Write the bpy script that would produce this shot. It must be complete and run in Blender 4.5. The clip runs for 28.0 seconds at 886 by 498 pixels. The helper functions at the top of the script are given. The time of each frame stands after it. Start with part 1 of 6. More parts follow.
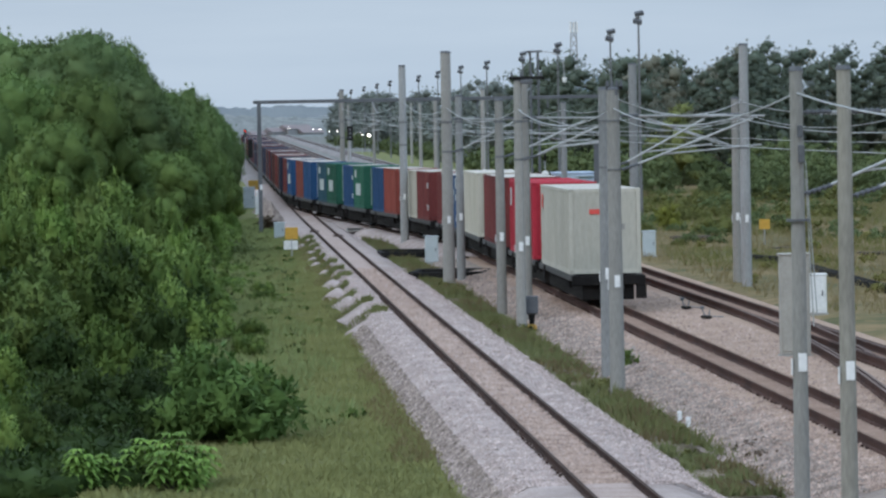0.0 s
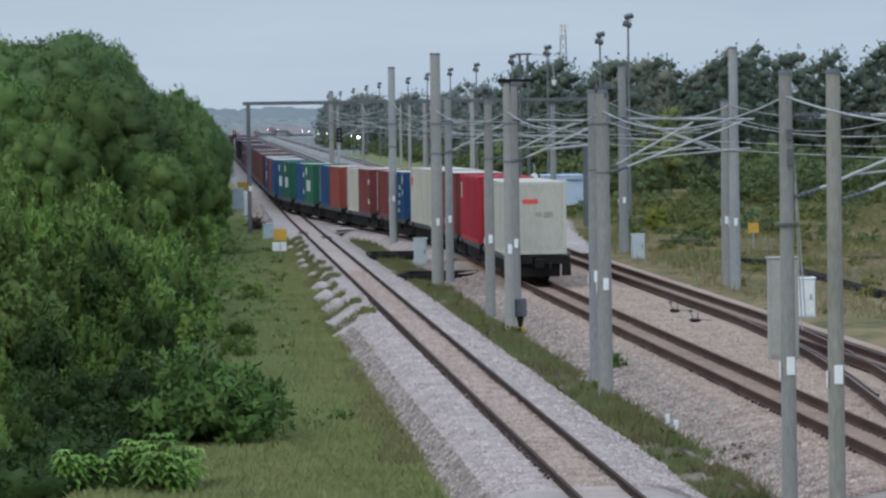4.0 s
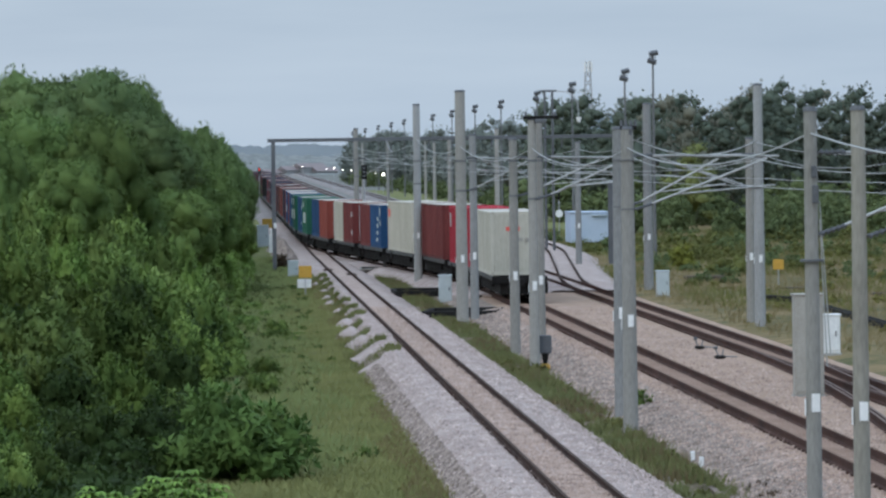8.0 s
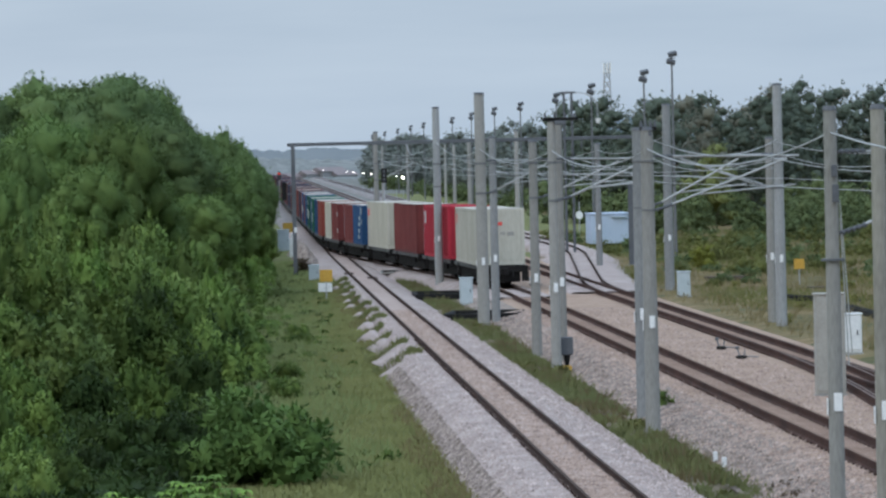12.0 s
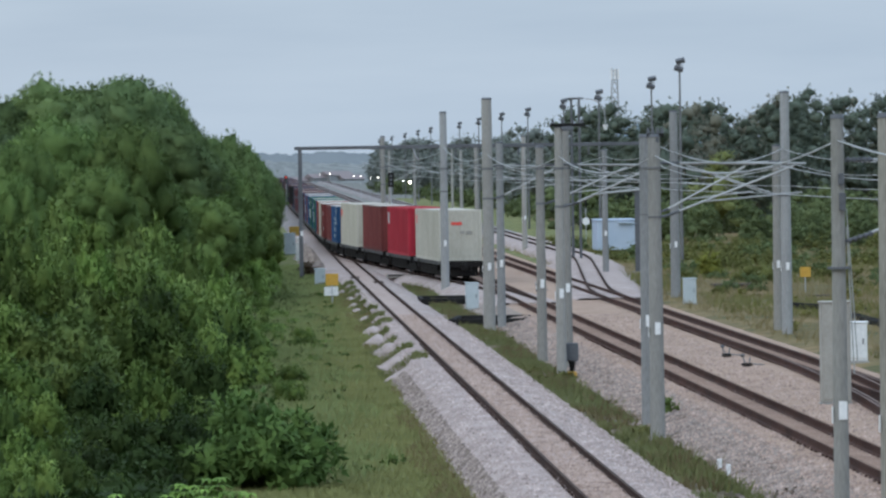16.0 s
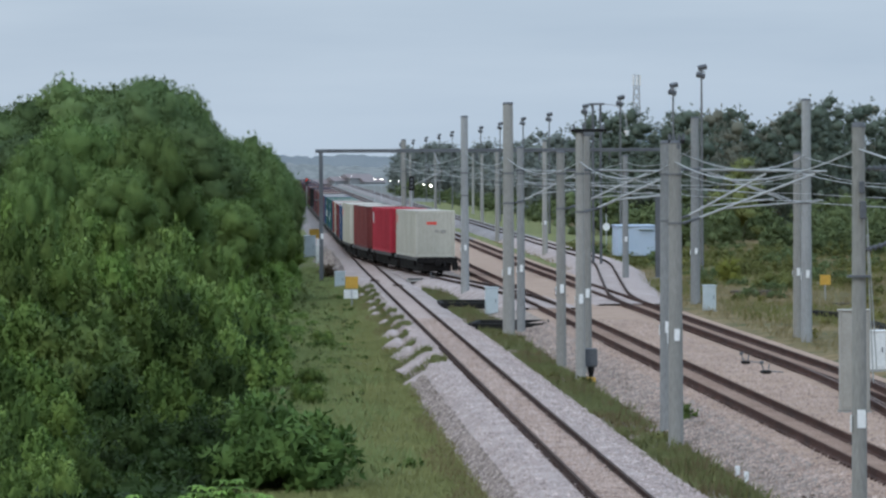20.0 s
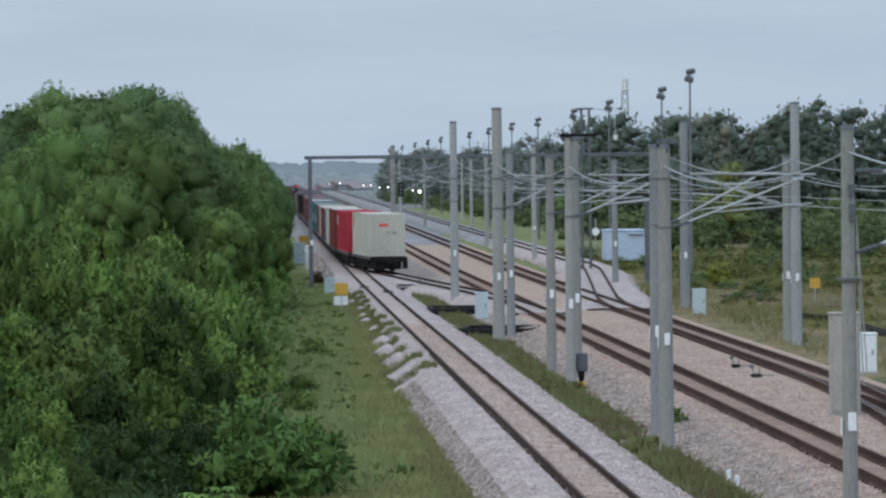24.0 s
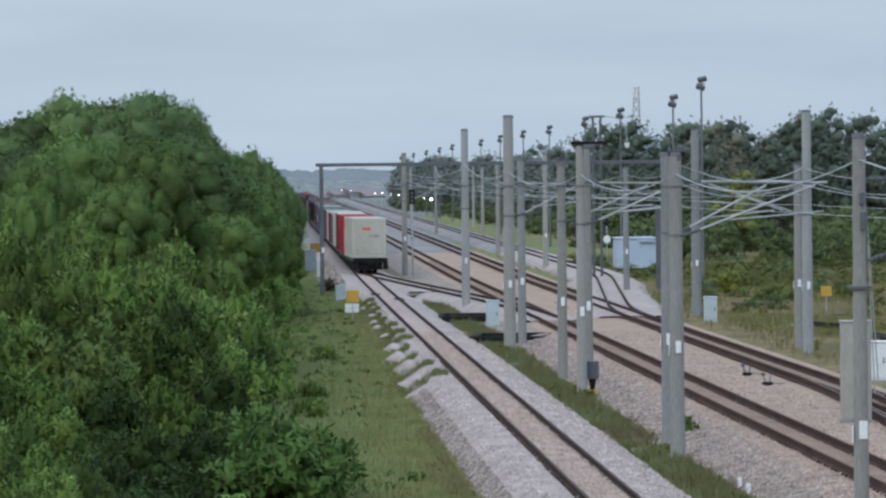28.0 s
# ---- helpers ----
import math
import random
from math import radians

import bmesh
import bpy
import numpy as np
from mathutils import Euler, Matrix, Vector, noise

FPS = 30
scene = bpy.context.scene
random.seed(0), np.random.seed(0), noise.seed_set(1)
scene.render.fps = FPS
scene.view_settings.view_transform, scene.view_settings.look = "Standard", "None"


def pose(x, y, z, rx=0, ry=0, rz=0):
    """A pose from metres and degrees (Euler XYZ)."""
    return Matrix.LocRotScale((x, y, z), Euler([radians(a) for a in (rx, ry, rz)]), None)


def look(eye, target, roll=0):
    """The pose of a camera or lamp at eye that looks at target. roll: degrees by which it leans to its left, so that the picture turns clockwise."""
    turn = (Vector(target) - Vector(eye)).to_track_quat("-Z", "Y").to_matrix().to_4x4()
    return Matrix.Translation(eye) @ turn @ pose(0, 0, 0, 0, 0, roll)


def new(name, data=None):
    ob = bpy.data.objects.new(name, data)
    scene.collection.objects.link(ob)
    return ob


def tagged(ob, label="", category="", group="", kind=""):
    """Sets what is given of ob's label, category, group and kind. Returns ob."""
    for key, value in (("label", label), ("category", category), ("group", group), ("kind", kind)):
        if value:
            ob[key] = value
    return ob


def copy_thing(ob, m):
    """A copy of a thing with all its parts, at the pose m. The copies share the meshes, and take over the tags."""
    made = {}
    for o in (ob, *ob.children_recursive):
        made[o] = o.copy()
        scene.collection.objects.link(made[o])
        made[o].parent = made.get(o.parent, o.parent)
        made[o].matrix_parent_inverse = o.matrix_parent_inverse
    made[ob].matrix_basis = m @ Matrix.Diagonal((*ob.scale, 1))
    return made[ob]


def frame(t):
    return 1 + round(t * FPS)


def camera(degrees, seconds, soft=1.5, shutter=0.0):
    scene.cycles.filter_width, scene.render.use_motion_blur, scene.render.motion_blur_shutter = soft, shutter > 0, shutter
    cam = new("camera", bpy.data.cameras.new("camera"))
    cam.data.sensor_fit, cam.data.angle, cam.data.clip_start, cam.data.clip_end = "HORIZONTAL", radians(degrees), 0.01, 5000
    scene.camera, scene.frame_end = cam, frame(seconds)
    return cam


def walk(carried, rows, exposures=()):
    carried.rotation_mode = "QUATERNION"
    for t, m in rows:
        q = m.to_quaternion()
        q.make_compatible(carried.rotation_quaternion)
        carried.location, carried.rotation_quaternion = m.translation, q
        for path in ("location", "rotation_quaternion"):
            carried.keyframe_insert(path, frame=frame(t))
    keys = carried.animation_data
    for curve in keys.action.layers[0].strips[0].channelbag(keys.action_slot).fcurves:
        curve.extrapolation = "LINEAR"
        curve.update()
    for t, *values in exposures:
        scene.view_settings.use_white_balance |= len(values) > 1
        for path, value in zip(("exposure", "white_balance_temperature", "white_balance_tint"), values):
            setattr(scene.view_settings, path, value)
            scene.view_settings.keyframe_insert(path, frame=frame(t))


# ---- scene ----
# One fixed place on an overbridge; z = 0 is the top of the rails, +Y runs along the tracks.
EYE_Z = 6.407
PATH = [
    (0, 88.2738, 1.0438, -3.1939), (0.5, 88.3685, 0.9132, -3.1278), (1, 88.3897, 0.7922, -3.2470), (1.5, 88.3692, 0.6192, -3.2747),
    (2, 88.3181, 0.6121, -3.2586), (2.5, 88.2379, 0.5812, -3.3528), (4.5, 88.3888, 0.9346, -3.3406), (5, 88.5390, 1.0604, -3.3654),
    (5.5, 88.6659, 0.9635, -3.3768), (6, 88.7130, 1.0366, -3.4391), (6.5, 88.7501, 1.0081, -3.3842), (7, 88.7530, 0.9283, -3.2008),
    (7.5, 88.7734, 0.8878, -2.9925), (8, 88.7964, 0.8327, -3.0061), (8.5, 88.7965, 0.8561, -3.0516), (9, 88.8152, 0.9358, -2.9500),
    (9.5, 88.8386, 1.0479, -2.9332), (10, 88.8515, 1.1666, -2.8765), (10.5, 88.8223, 1.3164, -2.8646), (11, 88.8255, 1.2990, -2.9072),
    (11.5, 88.8024, 1.3459, -2.8454), (12, 88.8382, 1.3698, -2.7421), (12.5, 88.9500, 1.2195, -2.6742), (14.5, 88.9533, 0.8988, -2.6052),
    (15, 89.0307, 0.8675, -2.5883), (15.5, 89.0008, 0.8903, -2.6841), (16, 88.9049, 0.8712, -2.6492), (16.5, 88.9140, 0.7788, -2.6242),
    (17, 88.9208, 0.6440, -2.5136), (17.5, 88.9848, 0.4062, -2.5099), (18, 88.9101, 0.2673, -2.4988), (18.5, 88.9520, 0.0896, -2.4438),
    (19, 88.9500, 0.0242, -2.4890), (19.5, 88.9638, 0.0766, -2.4311), (20, 88.9612, 0.2689, -2.3704), (20.5, 88.9014, 0.3395, -2.3805),
    (21, 88.8615, 0.4454, -2.4195), (21.5, 88.8657, 0.5597, -2.3076), (22, 88.9213, 0.6153, -2.3909), (22.5, 88.9968, 0.6773, -2.5770),
    (24.5, 89.0675, 0.6692, -2.5051), (25, 89.2442, 0.6633, -2.5714), (25.5, 89.3562, 0.6026, -2.5268), (26, 89.4492, 0.6018, -2.4347),
    (26.5, 89.4667, 0.5232, -2.3312), (27, 89.3725, 0.5446, -2.2951), (27.5, 89.3087, 0.4287, -2.3010), (28, 89.1388, 0.5921, -2.3654),
]
cam = camera(11.779, 28.0, soft=2.45)
walk(cam, [(t, pose(0, 0, EYE_Z, rx, ry, rz)) for t, rx, ry, rz in PATH], exposures=((0.0, 0.05), (1.0, 0.0), (2.5, 0.0), (4.5, -0.04), (6.0, -0.08), (7.0, -0.06), (8.5, 0.0), (22.5, 0.0), (25.0, -0.06), (26.0, -0.05), (27.5, 0.0), (28.0, 0.02)))

# ---- sky and sun: a closed, pale evening overcast ----
world = bpy.data.worlds.new("overcast_sky")
scene.world = world
world.use_nodes = True
wn, wl = world.node_tree.nodes, world.node_tree.links
wn.clear()
w_out = wn.new("ShaderNodeOutputWorld")
w_bg = wn.new("ShaderNodeBackground")
w_sky = wn.new("ShaderNodeTexSky")
w_sky.sky_type = "NISHITA"
w_sky.sun_disc = False
w_sky.sun_elevation, w_sky.sun_rotation = radians(38), radians(-60)
w_sky.air_density, w_sky.dust_density = 1.4, 2.0
w_co = wn.new("ShaderNodeTexCoord")
w_map = wn.new("ShaderNodeMapping")
w_map.inputs["Scale"].default_value = (3.0, 3.0, 26.0)
w_noise = wn.new("ShaderNodeTexNoise")
w_noise.inputs["Scale"].default_value = 1.6
w_noise.inputs["Detail"].default_value = 5.0
w_noise.inputs["Roughness"].default_value = 0.55
w_cloud = wn.new("ShaderNodeValToRGB")
w_cloud.color_ramp.elements[0].position, w_cloud.color_ramp.elements[0].color = 0.30, (3.70, 4.85, 6.32, 1)
w_cloud.color_ramp.elements[1].position, w_cloud.color_ramp.elements[1].color = 0.72, (4.70, 5.86, 7.25, 1)
w_mix = wn.new("ShaderNodeMixRGB")
w_mix.inputs["Fac"].default_value = 0.86
wl.new(w_co.outputs["Generated"], w_map.inputs["Vector"])
wl.new(w_map.outputs["Vector"], w_noise.inputs["Vector"])
wl.new(w_noise.outputs["Fac"], w_cloud.inputs["Fac"])
wl.new(w_sky.outputs["Color"], w_mix.inputs["Color1"])
wl.new(w_cloud.outputs["Color"], w_mix.inputs["Color2"])
# an overcast vault is about three times as bright overhead as at the horizon
w_sep = wn.new("ShaderNodeSeparateXYZ")
w_rise = wn.new("ShaderNodeMapRange")
w_rise.inputs["From Min"].default_value, w_rise.inputs["From Max"].default_value = 0.08, 0.95
w_rise.inputs["To Min"].default_value, w_rise.inputs["To Max"].default_value = 1.0, 2.7
w_mul = wn.new("ShaderNodeVectorMath")
w_mul.operation = "SCALE"
wl.new(w_co.outputs["Generated"], w_sep.inputs["Vector"])
wl.new(w_sep.outputs["Z"], w_rise.inputs["Value"])
wl.new(w_mix.outputs["Color"], w_mul.inputs[0])
wl.new(w_rise.outputs["Result"], w_mul.inputs["Scale"])
wl.new(w_mul.outputs["Vector"], w_bg.inputs["Color"])
w_bg.inputs["Strength"].default_value = 0.113
wl.new(w_bg.outputs["Background"], w_out.inputs["Surface"])

sun = new("sun", bpy.data.lights.new("sun", "SUN"))
sun.data.energy, sun.data.angle, sun.data.color = 0.9, radians(25), (1.0, 0.96, 0.9)
sun.matrix_world = look((-60, -40, 70), (0, 60, 0))


# ---- materials ----
def mat(name, a, b, size=4.0, rough=0.8, bump=0.0, fine=40.0, metal=0.0, per="", lo=0.35, hi=0.65, third=None, gen=False, stretch=None):
    """Two colours mixed by two scales of noise; per: 'object' or 'island' adds a random shift of value."""
    m = bpy.data.materials.new(name)
    m.use_nodes = True
    n, l = m.node_tree.nodes, m.node_tree.links
    p = n["Principled BSDF"]
    co = n.new("ShaderNodeTexCoord")
    src = co.outputs["Object"]
    if stretch:
        mp = n.new("ShaderNodeMapping")
        mp.inputs["Scale"].default_value = stretch
        l.new(src, mp.inputs["Vector"])
        src = mp.outputs["Vector"]
    n1, n2 = n.new("ShaderNodeTexNoise"), n.new("ShaderNodeTexNoise")
    n1.inputs["Scale"].default_value, n1.inputs["Detail"].default_value = 1.0 / size, 6.0
    n2.inputs["Scale"].default_value, n2.inputs["Detail"].default_value = fine, 4.0
    l.new(src, n1.inputs["Vector"])
    l.new(src, n2.inputs["Vector"])
    mix = n.new("ShaderNodeMath")
    mix.operation = "MULTIPLY_ADD"
    mix.inputs[1].default_value = 0.45
    l.new(n2.outputs["Fac"], mix.inputs[0])
    sc = n.new("ShaderNodeMath")
    sc.operation = "MULTIPLY"
    sc.inputs[1].default_value = 0.55
    l.new(n1.outputs["Fac"], sc.inputs[0])
    l.new(sc.outputs[0], mix.inputs[2])
    ramp = n.new("ShaderNodeValToRGB")
    e = ramp.color_ramp.elements
    e[0].position, e[0].color = lo, (*a, 1)
    e[1].position, e[1].color = hi, (*b, 1)
    if third:
        k = e.new((lo + hi) / 2)
        k.color = (*third, 1)
    l.new(mix.outputs[0], ramp.inputs["Fac"])
    col = ramp.outputs["Color"]
    if per:
        if per == "island":
            rnd = n.new("ShaderNodeNewGeometry").outputs["Random Per Island"]
        else:
            rnd = n.new("ShaderNodeObjectInfo").outputs["Random"]
        rr = n.new("ShaderNodeMapRange")
        rr.inputs["To Min"].default_value, rr.inputs["To Max"].default_value = (0.75, 1.25) if per == "island" else (0.82, 1.16)
        l.new(rnd, rr.inputs["Value"])
        hsv = n.new("ShaderNodeHueSaturation")
        l.new(rr.outputs[0], hsv.inputs["Value"])
        l.new(col, hsv.inputs["Color"])
        col = hsv.outputs["Color"]
    l.new(col, p.inputs["Base Color"])
    p.inputs["Roughness"].default_value, p.inputs["Metallic"].default_value = rough, metal
    if rough > 0.85:
        p.inputs["Specular IOR Level"].default_value = 0.2
    if bump:
        bp = n.new("ShaderNodeBump")
        bp.inputs["Strength"].default_value, bp.inputs["Distance"].default_value = min(1.0, bump), 0.05
        l.new(n2.outputs["Fac"], bp.inputs["Height"])
        l.new(bp.outputs["Normal"], p.inputs["Normal"])
    return m


def leafmat(name, a, b, low=0.68, high=1.32, swing=0.85):
    """Leaves: diffuse with light shining through, colour varied leaf by leaf and plant by plant."""
    m = bpy.data.materials.new(name)
    m.use_nodes = True
    n, l = m.node_tree.nodes, m.node_tree.links
    p = n["Principled BSDF"]
    g, o = n.new("ShaderNodeNewGeometry"), n.new("ShaderNodeObjectInfo")
    ramp = n.new("ShaderNodeValToRGB")
    ramp.color_ramp.elements[0].color, ramp.color_ramp.elements[1].color = (*a, 1), (*b, 1)
    co = n.new("ShaderNodeTexCoord")
    no = n.new("ShaderNodeTexNoise")
    no.inputs["Scale"].default_value = 0.7
    l.new(co.outputs["Object"], no.inputs["Vector"])
    ad = n.new("ShaderNodeMath")
    ad.operation = "MULTIPLY_ADD"
    ad.inputs[1].default_value = 0.14
    l.new(g.outputs["Random Per Island"], ad.inputs[0])
    # swing paints lit clumps and shaded hollows into the leaf colour
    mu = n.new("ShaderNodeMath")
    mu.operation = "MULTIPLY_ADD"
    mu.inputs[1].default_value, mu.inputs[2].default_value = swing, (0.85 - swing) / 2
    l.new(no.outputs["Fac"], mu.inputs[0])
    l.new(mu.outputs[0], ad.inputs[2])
    l.new(ad.outputs[0], ramp.inputs["Fac"])
    hsv = n.new("ShaderNodeHueSaturation")
    mr = n.new("ShaderNodeMapRange")
    mr.inputs["To Min"].default_value, mr.inputs["To Max"].default_value = low, high
    l.new(o.outputs["Random"], mr.inputs["Value"])
    l.new(mr.outputs[0], hsv.inputs["Value"])
    hu = n.new("ShaderNodeMapRange")
    hu.inputs["To Min"].default_value, hu.inputs["To Max"].default_value = 0.496, 0.508
    tw = n.new("ShaderNodeMath")
    tw.operation = "FRACT"
    mm = n.new("ShaderNodeMath")
    mm.operation = "MULTIPLY"
    mm.inputs[1].default_value = 7.31
    l.new(o.outputs["Random"], mm.inputs[0])
    l.new(mm.outputs[0], tw.inputs[0])
    l.new(tw.outputs[0], hu.inputs["Value"])
    l.new(hu.outputs[0], hsv.inputs["Hue"])
    l.new(ramp.outputs["Color"], hsv.inputs["Color"])
    l.new(hsv.outputs["Color"], p.inputs["Base Color"])
    p.inputs["Roughness"].default_value = 0.75
    p.inputs["Specular IOR Level"].default_value = 0.15
    tr = n.new("ShaderNodeBsdfTranslucent")
    l.new(hsv.outputs["Color"], tr.inputs["Color"])
    mx = n.new("ShaderNodeMixShader")
    mx.inputs["Fac"].default_value = 0.24
    l.new(p.outputs["BSDF"], mx.inputs[1])
    l.new(tr.outputs["BSDF"], mx.inputs[2])
    l.new(mx.outputs["Shader"], n["Material Output"].inputs["Surface"])
    return m


def glow(name, colour, strength):
    m = bpy.data.materials.new(name)
    m.use_nodes = True
    p = m.node_tree.nodes["Principled BSDF"]
    p.inputs["Base Color"].default_value = (*colour, 1)
    p.inputs["Emission Color"].default_value = (*colour, 1)
    p.inputs["Emission Strength"].default_value = strength
    return m


M_GROUND = mat("grassy_earth", (0.09, 0.11, 0.035), (0.215, 0.2, 0.085), 5.0, 0.95, 0.8, 9.0, third=(0.138, 0.148, 0.054))
M_FIELD = mat("dry_field", (0.215, 0.148, 0.075), (0.072, 0.074, 0.027), 7.0, 0.95, 0.6, 1.2, lo=0.4, hi=0.6, third=(0.152, 0.116, 0.051))
M_STRIP = mat("stony_dirt", (0.115, 0.088, 0.06), (0.25, 0.195, 0.15), 1.2, 0.95, 1.0, 8.0, lo=0.43, hi=0.57, third=(0.14, 0.122, 0.07))
# yard gravel with the grey of the haze mixed in
M_YARD = mat("haze_greyed_gravel", (0.11, 0.116, 0.104), (0.185, 0.182, 0.165), 6.0, 0.95, 0.6, 2.0)
M_BALLAST = mat("ballast", (0.245, 0.19, 0.17), (0.475, 0.395, 0.366), 1.5, 0.95, 1.0, 14.0, lo=0.34, hi=0.66)
M_BALLAST2 = mat("rusty_ballast", (0.272, 0.184, 0.134), (0.42, 0.301, 0.231), 1.5, 0.95, 1.0, 14.0, lo=0.34, hi=0.66)
# far ballast dimmed to grey, imitating smoke haze over the yard
M_YARD_BALLAST = mat("haze_dimmed_ballast", (0.165, 0.148, 0.142), (0.27, 0.245, 0.238), 6.0, 0.95, 0.8, 3.0)
M_SHOULDER = mat("grey_shoulder_stone", (0.15, 0.118, 0.098), (0.37, 0.3, 0.258), 0.7, 0.95, 1.0, 14.0, lo=0.3, hi=0.7)
M_INFILL = mat("rust_stained_ballast", (0.19, 0.119, 0.087), (0.315, 0.214, 0.163), 1.2, 0.95, 1.0, 14.0, lo=0.34, hi=0.66)
M_INFILL1 = mat("beige_ballast", (0.265, 0.193, 0.165), (0.475, 0.375, 0.333), 0.8, 0.95, 1.0, 14.0, lo=0.34, hi=0.66)
M_STONE = mat("ballast_stone", (0.235, 0.182, 0.165), (0.575, 0.475, 0.445), 0.5, 0.9, 0.3, 30.0, per="island")
M_STONE_DIRTY = mat("dirty_ballast_stone", (0.1, 0.078, 0.066), (0.42, 0.345, 0.305), 0.5, 0.9, 0.3, 30.0, per="island")
M_STONE_PINK = mat("beige_ballast_stone", (0.235, 0.163, 0.131), (0.495, 0.382, 0.327), 0.5, 0.9, 0.3, 30.0, per="island")
M_SLEEPER = mat("concrete_sleeper", (0.30, 0.24, 0.21), (0.41, 0.345, 0.31), 0.6, 0.9, 0.4, 25.0, per="object")
M_RAIL = mat("rusty_rail", (0.022, 0.012, 0.009), (0.055, 0.028, 0.02), 1.5, 0.9, 0.3, 30.0)
M_RAIL_RUST = mat("bright_rust_rail", (0.04, 0.022, 0.018), (0.082, 0.041, 0.032), 1.5, 0.9, 0.3, 30.0)
M_RAILTOP = mat("worn_rail_head", (0.035, 0.02, 0.015), (0.07, 0.042, 0.032), 1.0, 0.9, 0.0, 30.0)
M_RAILTOP_USED = mat("rolled_rail_head", (0.125, 0.076, 0.053), (0.195, 0.127, 0.093), 1.0, 0.93, 0.0, 30.0)
M_RAILTOP_PALE = mat("pale_scraped_rail_head", (0.12, 0.085, 0.074), (0.2, 0.15, 0.131), 0.8, 0.93, 0.0, 30.0)
M_CONC = mat("weathered_concrete", (0.232, 0.225, 0.207), (0.345, 0.335, 0.311), 1.2, 0.88, 0.25, 22.0, per="object", stretch=(1, 1, 0.25))
M_CONC_BROWN = mat("lichened_concrete", (0.2, 0.188, 0.16), (0.32, 0.303, 0.262), 0.8, 0.9, 0.3, 18.0, stretch=(1, 1, 0.25))
M_CONC_BLUE = mat("blue_grey_concrete", (0.215, 0.219, 0.217), (0.342, 0.346, 0.343), 1.2, 0.88, 0.25, 22.0, per="object", stretch=(1, 1, 0.25))
M_GALV = mat("galvanised_steel", (0.30, 0.31, 0.33), (0.45, 0.46, 0.47), 0.8, 0.5, 0.1, 20.0, metal=0.4)
M_WIRE = mat("bare_conductor", (0.28, 0.29, 0.29), (0.4, 0.41, 0.4), 1.0, 0.5, 0.0, 20.0, metal=0.3)
M_DARK = mat("dark_steel", (0.006, 0.0055, 0.0055), (0.018, 0.016, 0.015), 0.7, 0.88, 0.3, 18.0)
# greyer than the steel below it: light on the sill is painted in
M_SILL = mat("lit_grey_sill_steel", (0.03, 0.03, 0.03), (0.07, 0.068, 0.063), 0.7, 0.85, 0.3, 18.0)
M_DGREY = mat("dark_grey_paint", (0.07, 0.075, 0.085), (0.12, 0.125, 0.135), 1.0, 0.7, 0.1, 18.0)
M_CLAMP = mat("grey_clamp_steel", (0.10, 0.105, 0.11), (0.17, 0.172, 0.175), 0.5, 0.7, 0.1, 18.0)
M_WHITE = mat("white_paint", (0.62, 0.63, 0.63), (0.8, 0.8, 0.79), 0.5, 0.6, 0.05, 12.0)
M_BEIGE = mat("pale_beige_box", (0.30, 0.285, 0.25), (0.39, 0.37, 0.33), 0.7, 0.8, 0.1, 12.0)
M_CAB = mat("pale_blue_cabinet", (0.38, 0.44, 0.46), (0.48, 0.535, 0.555), 0.6, 0.6, 0.05, 12.0)
M_CABGREY = mat("grey_blue_cabinet", (0.35, 0.41, 0.46), (0.45, 0.51, 0.55), 0.6, 0.6, 0.05, 12.0)
M_CABIN = mat("pale_blue_cabin", (0.34, 0.42, 0.53), (0.43, 0.50, 0.60), 1.5, 0.6, 0.1, 8.0)
M_YELLOW = mat("yellow_board", (0.45, 0.25, 0.035), (0.58, 0.34, 0.05), 0.4, 0.6, 0.05, 12.0)
M_BLACK = mat("black_pit", (0.008, 0.008, 0.008), (0.022, 0.021, 0.02), 0.7, 0.9, 0.4, 10.0)
M_BARK = mat("bark", (0.06, 0.05, 0.04), (0.14, 0.115, 0.09), 0.4, 0.95, 0.6, 14.0)
M_LEAF_DARK = leafmat("dark_tree_leaves", (0.053, 0.09, 0.035), (0.158, 0.213, 0.085), swing=1.2)
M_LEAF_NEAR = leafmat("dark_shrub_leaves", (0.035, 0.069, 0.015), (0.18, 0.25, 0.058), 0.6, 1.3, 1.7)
M_LEAF_SOFT = leafmat("soft_tree_leaves", (0.064, 0.11, 0.038), (0.182, 0.247, 0.09), swing=1.2)
M_LEAF_DOME = leafmat("domed_bush_leaves", (0.068, 0.122, 0.035), (0.2, 0.275, 0.083), 0.8, 1.2, 1.2)
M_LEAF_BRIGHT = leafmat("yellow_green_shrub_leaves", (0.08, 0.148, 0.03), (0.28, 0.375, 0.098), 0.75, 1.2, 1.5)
# shade of the hollows is painted into this leaf green
M_LEAF_SHADE = leafmat("painted_shade_leaves", (0.014, 0.03, 0.008), (0.055, 0.086, 0.021))
# colour darkened to imitate shaded hollows among the shrubs
M_LEAF_GLOOM = leafmat("hollow_dark_shrub_leaves", (0.028, 0.056, 0.014), (0.12, 0.172, 0.04), 0.7, 1.3)
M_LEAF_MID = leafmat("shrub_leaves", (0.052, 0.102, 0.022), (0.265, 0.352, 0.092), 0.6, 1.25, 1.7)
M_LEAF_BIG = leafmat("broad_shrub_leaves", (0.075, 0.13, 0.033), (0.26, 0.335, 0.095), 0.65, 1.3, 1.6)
M_LEAF_GLOSS = leafmat("large_bush_leaves", (0.03, 0.066, 0.017), (0.13, 0.2, 0.052))
M_LEAF_LIGHT = leafmat("young_leaves", (0.09, 0.17, 0.035), (0.24, 0.37, 0.08))
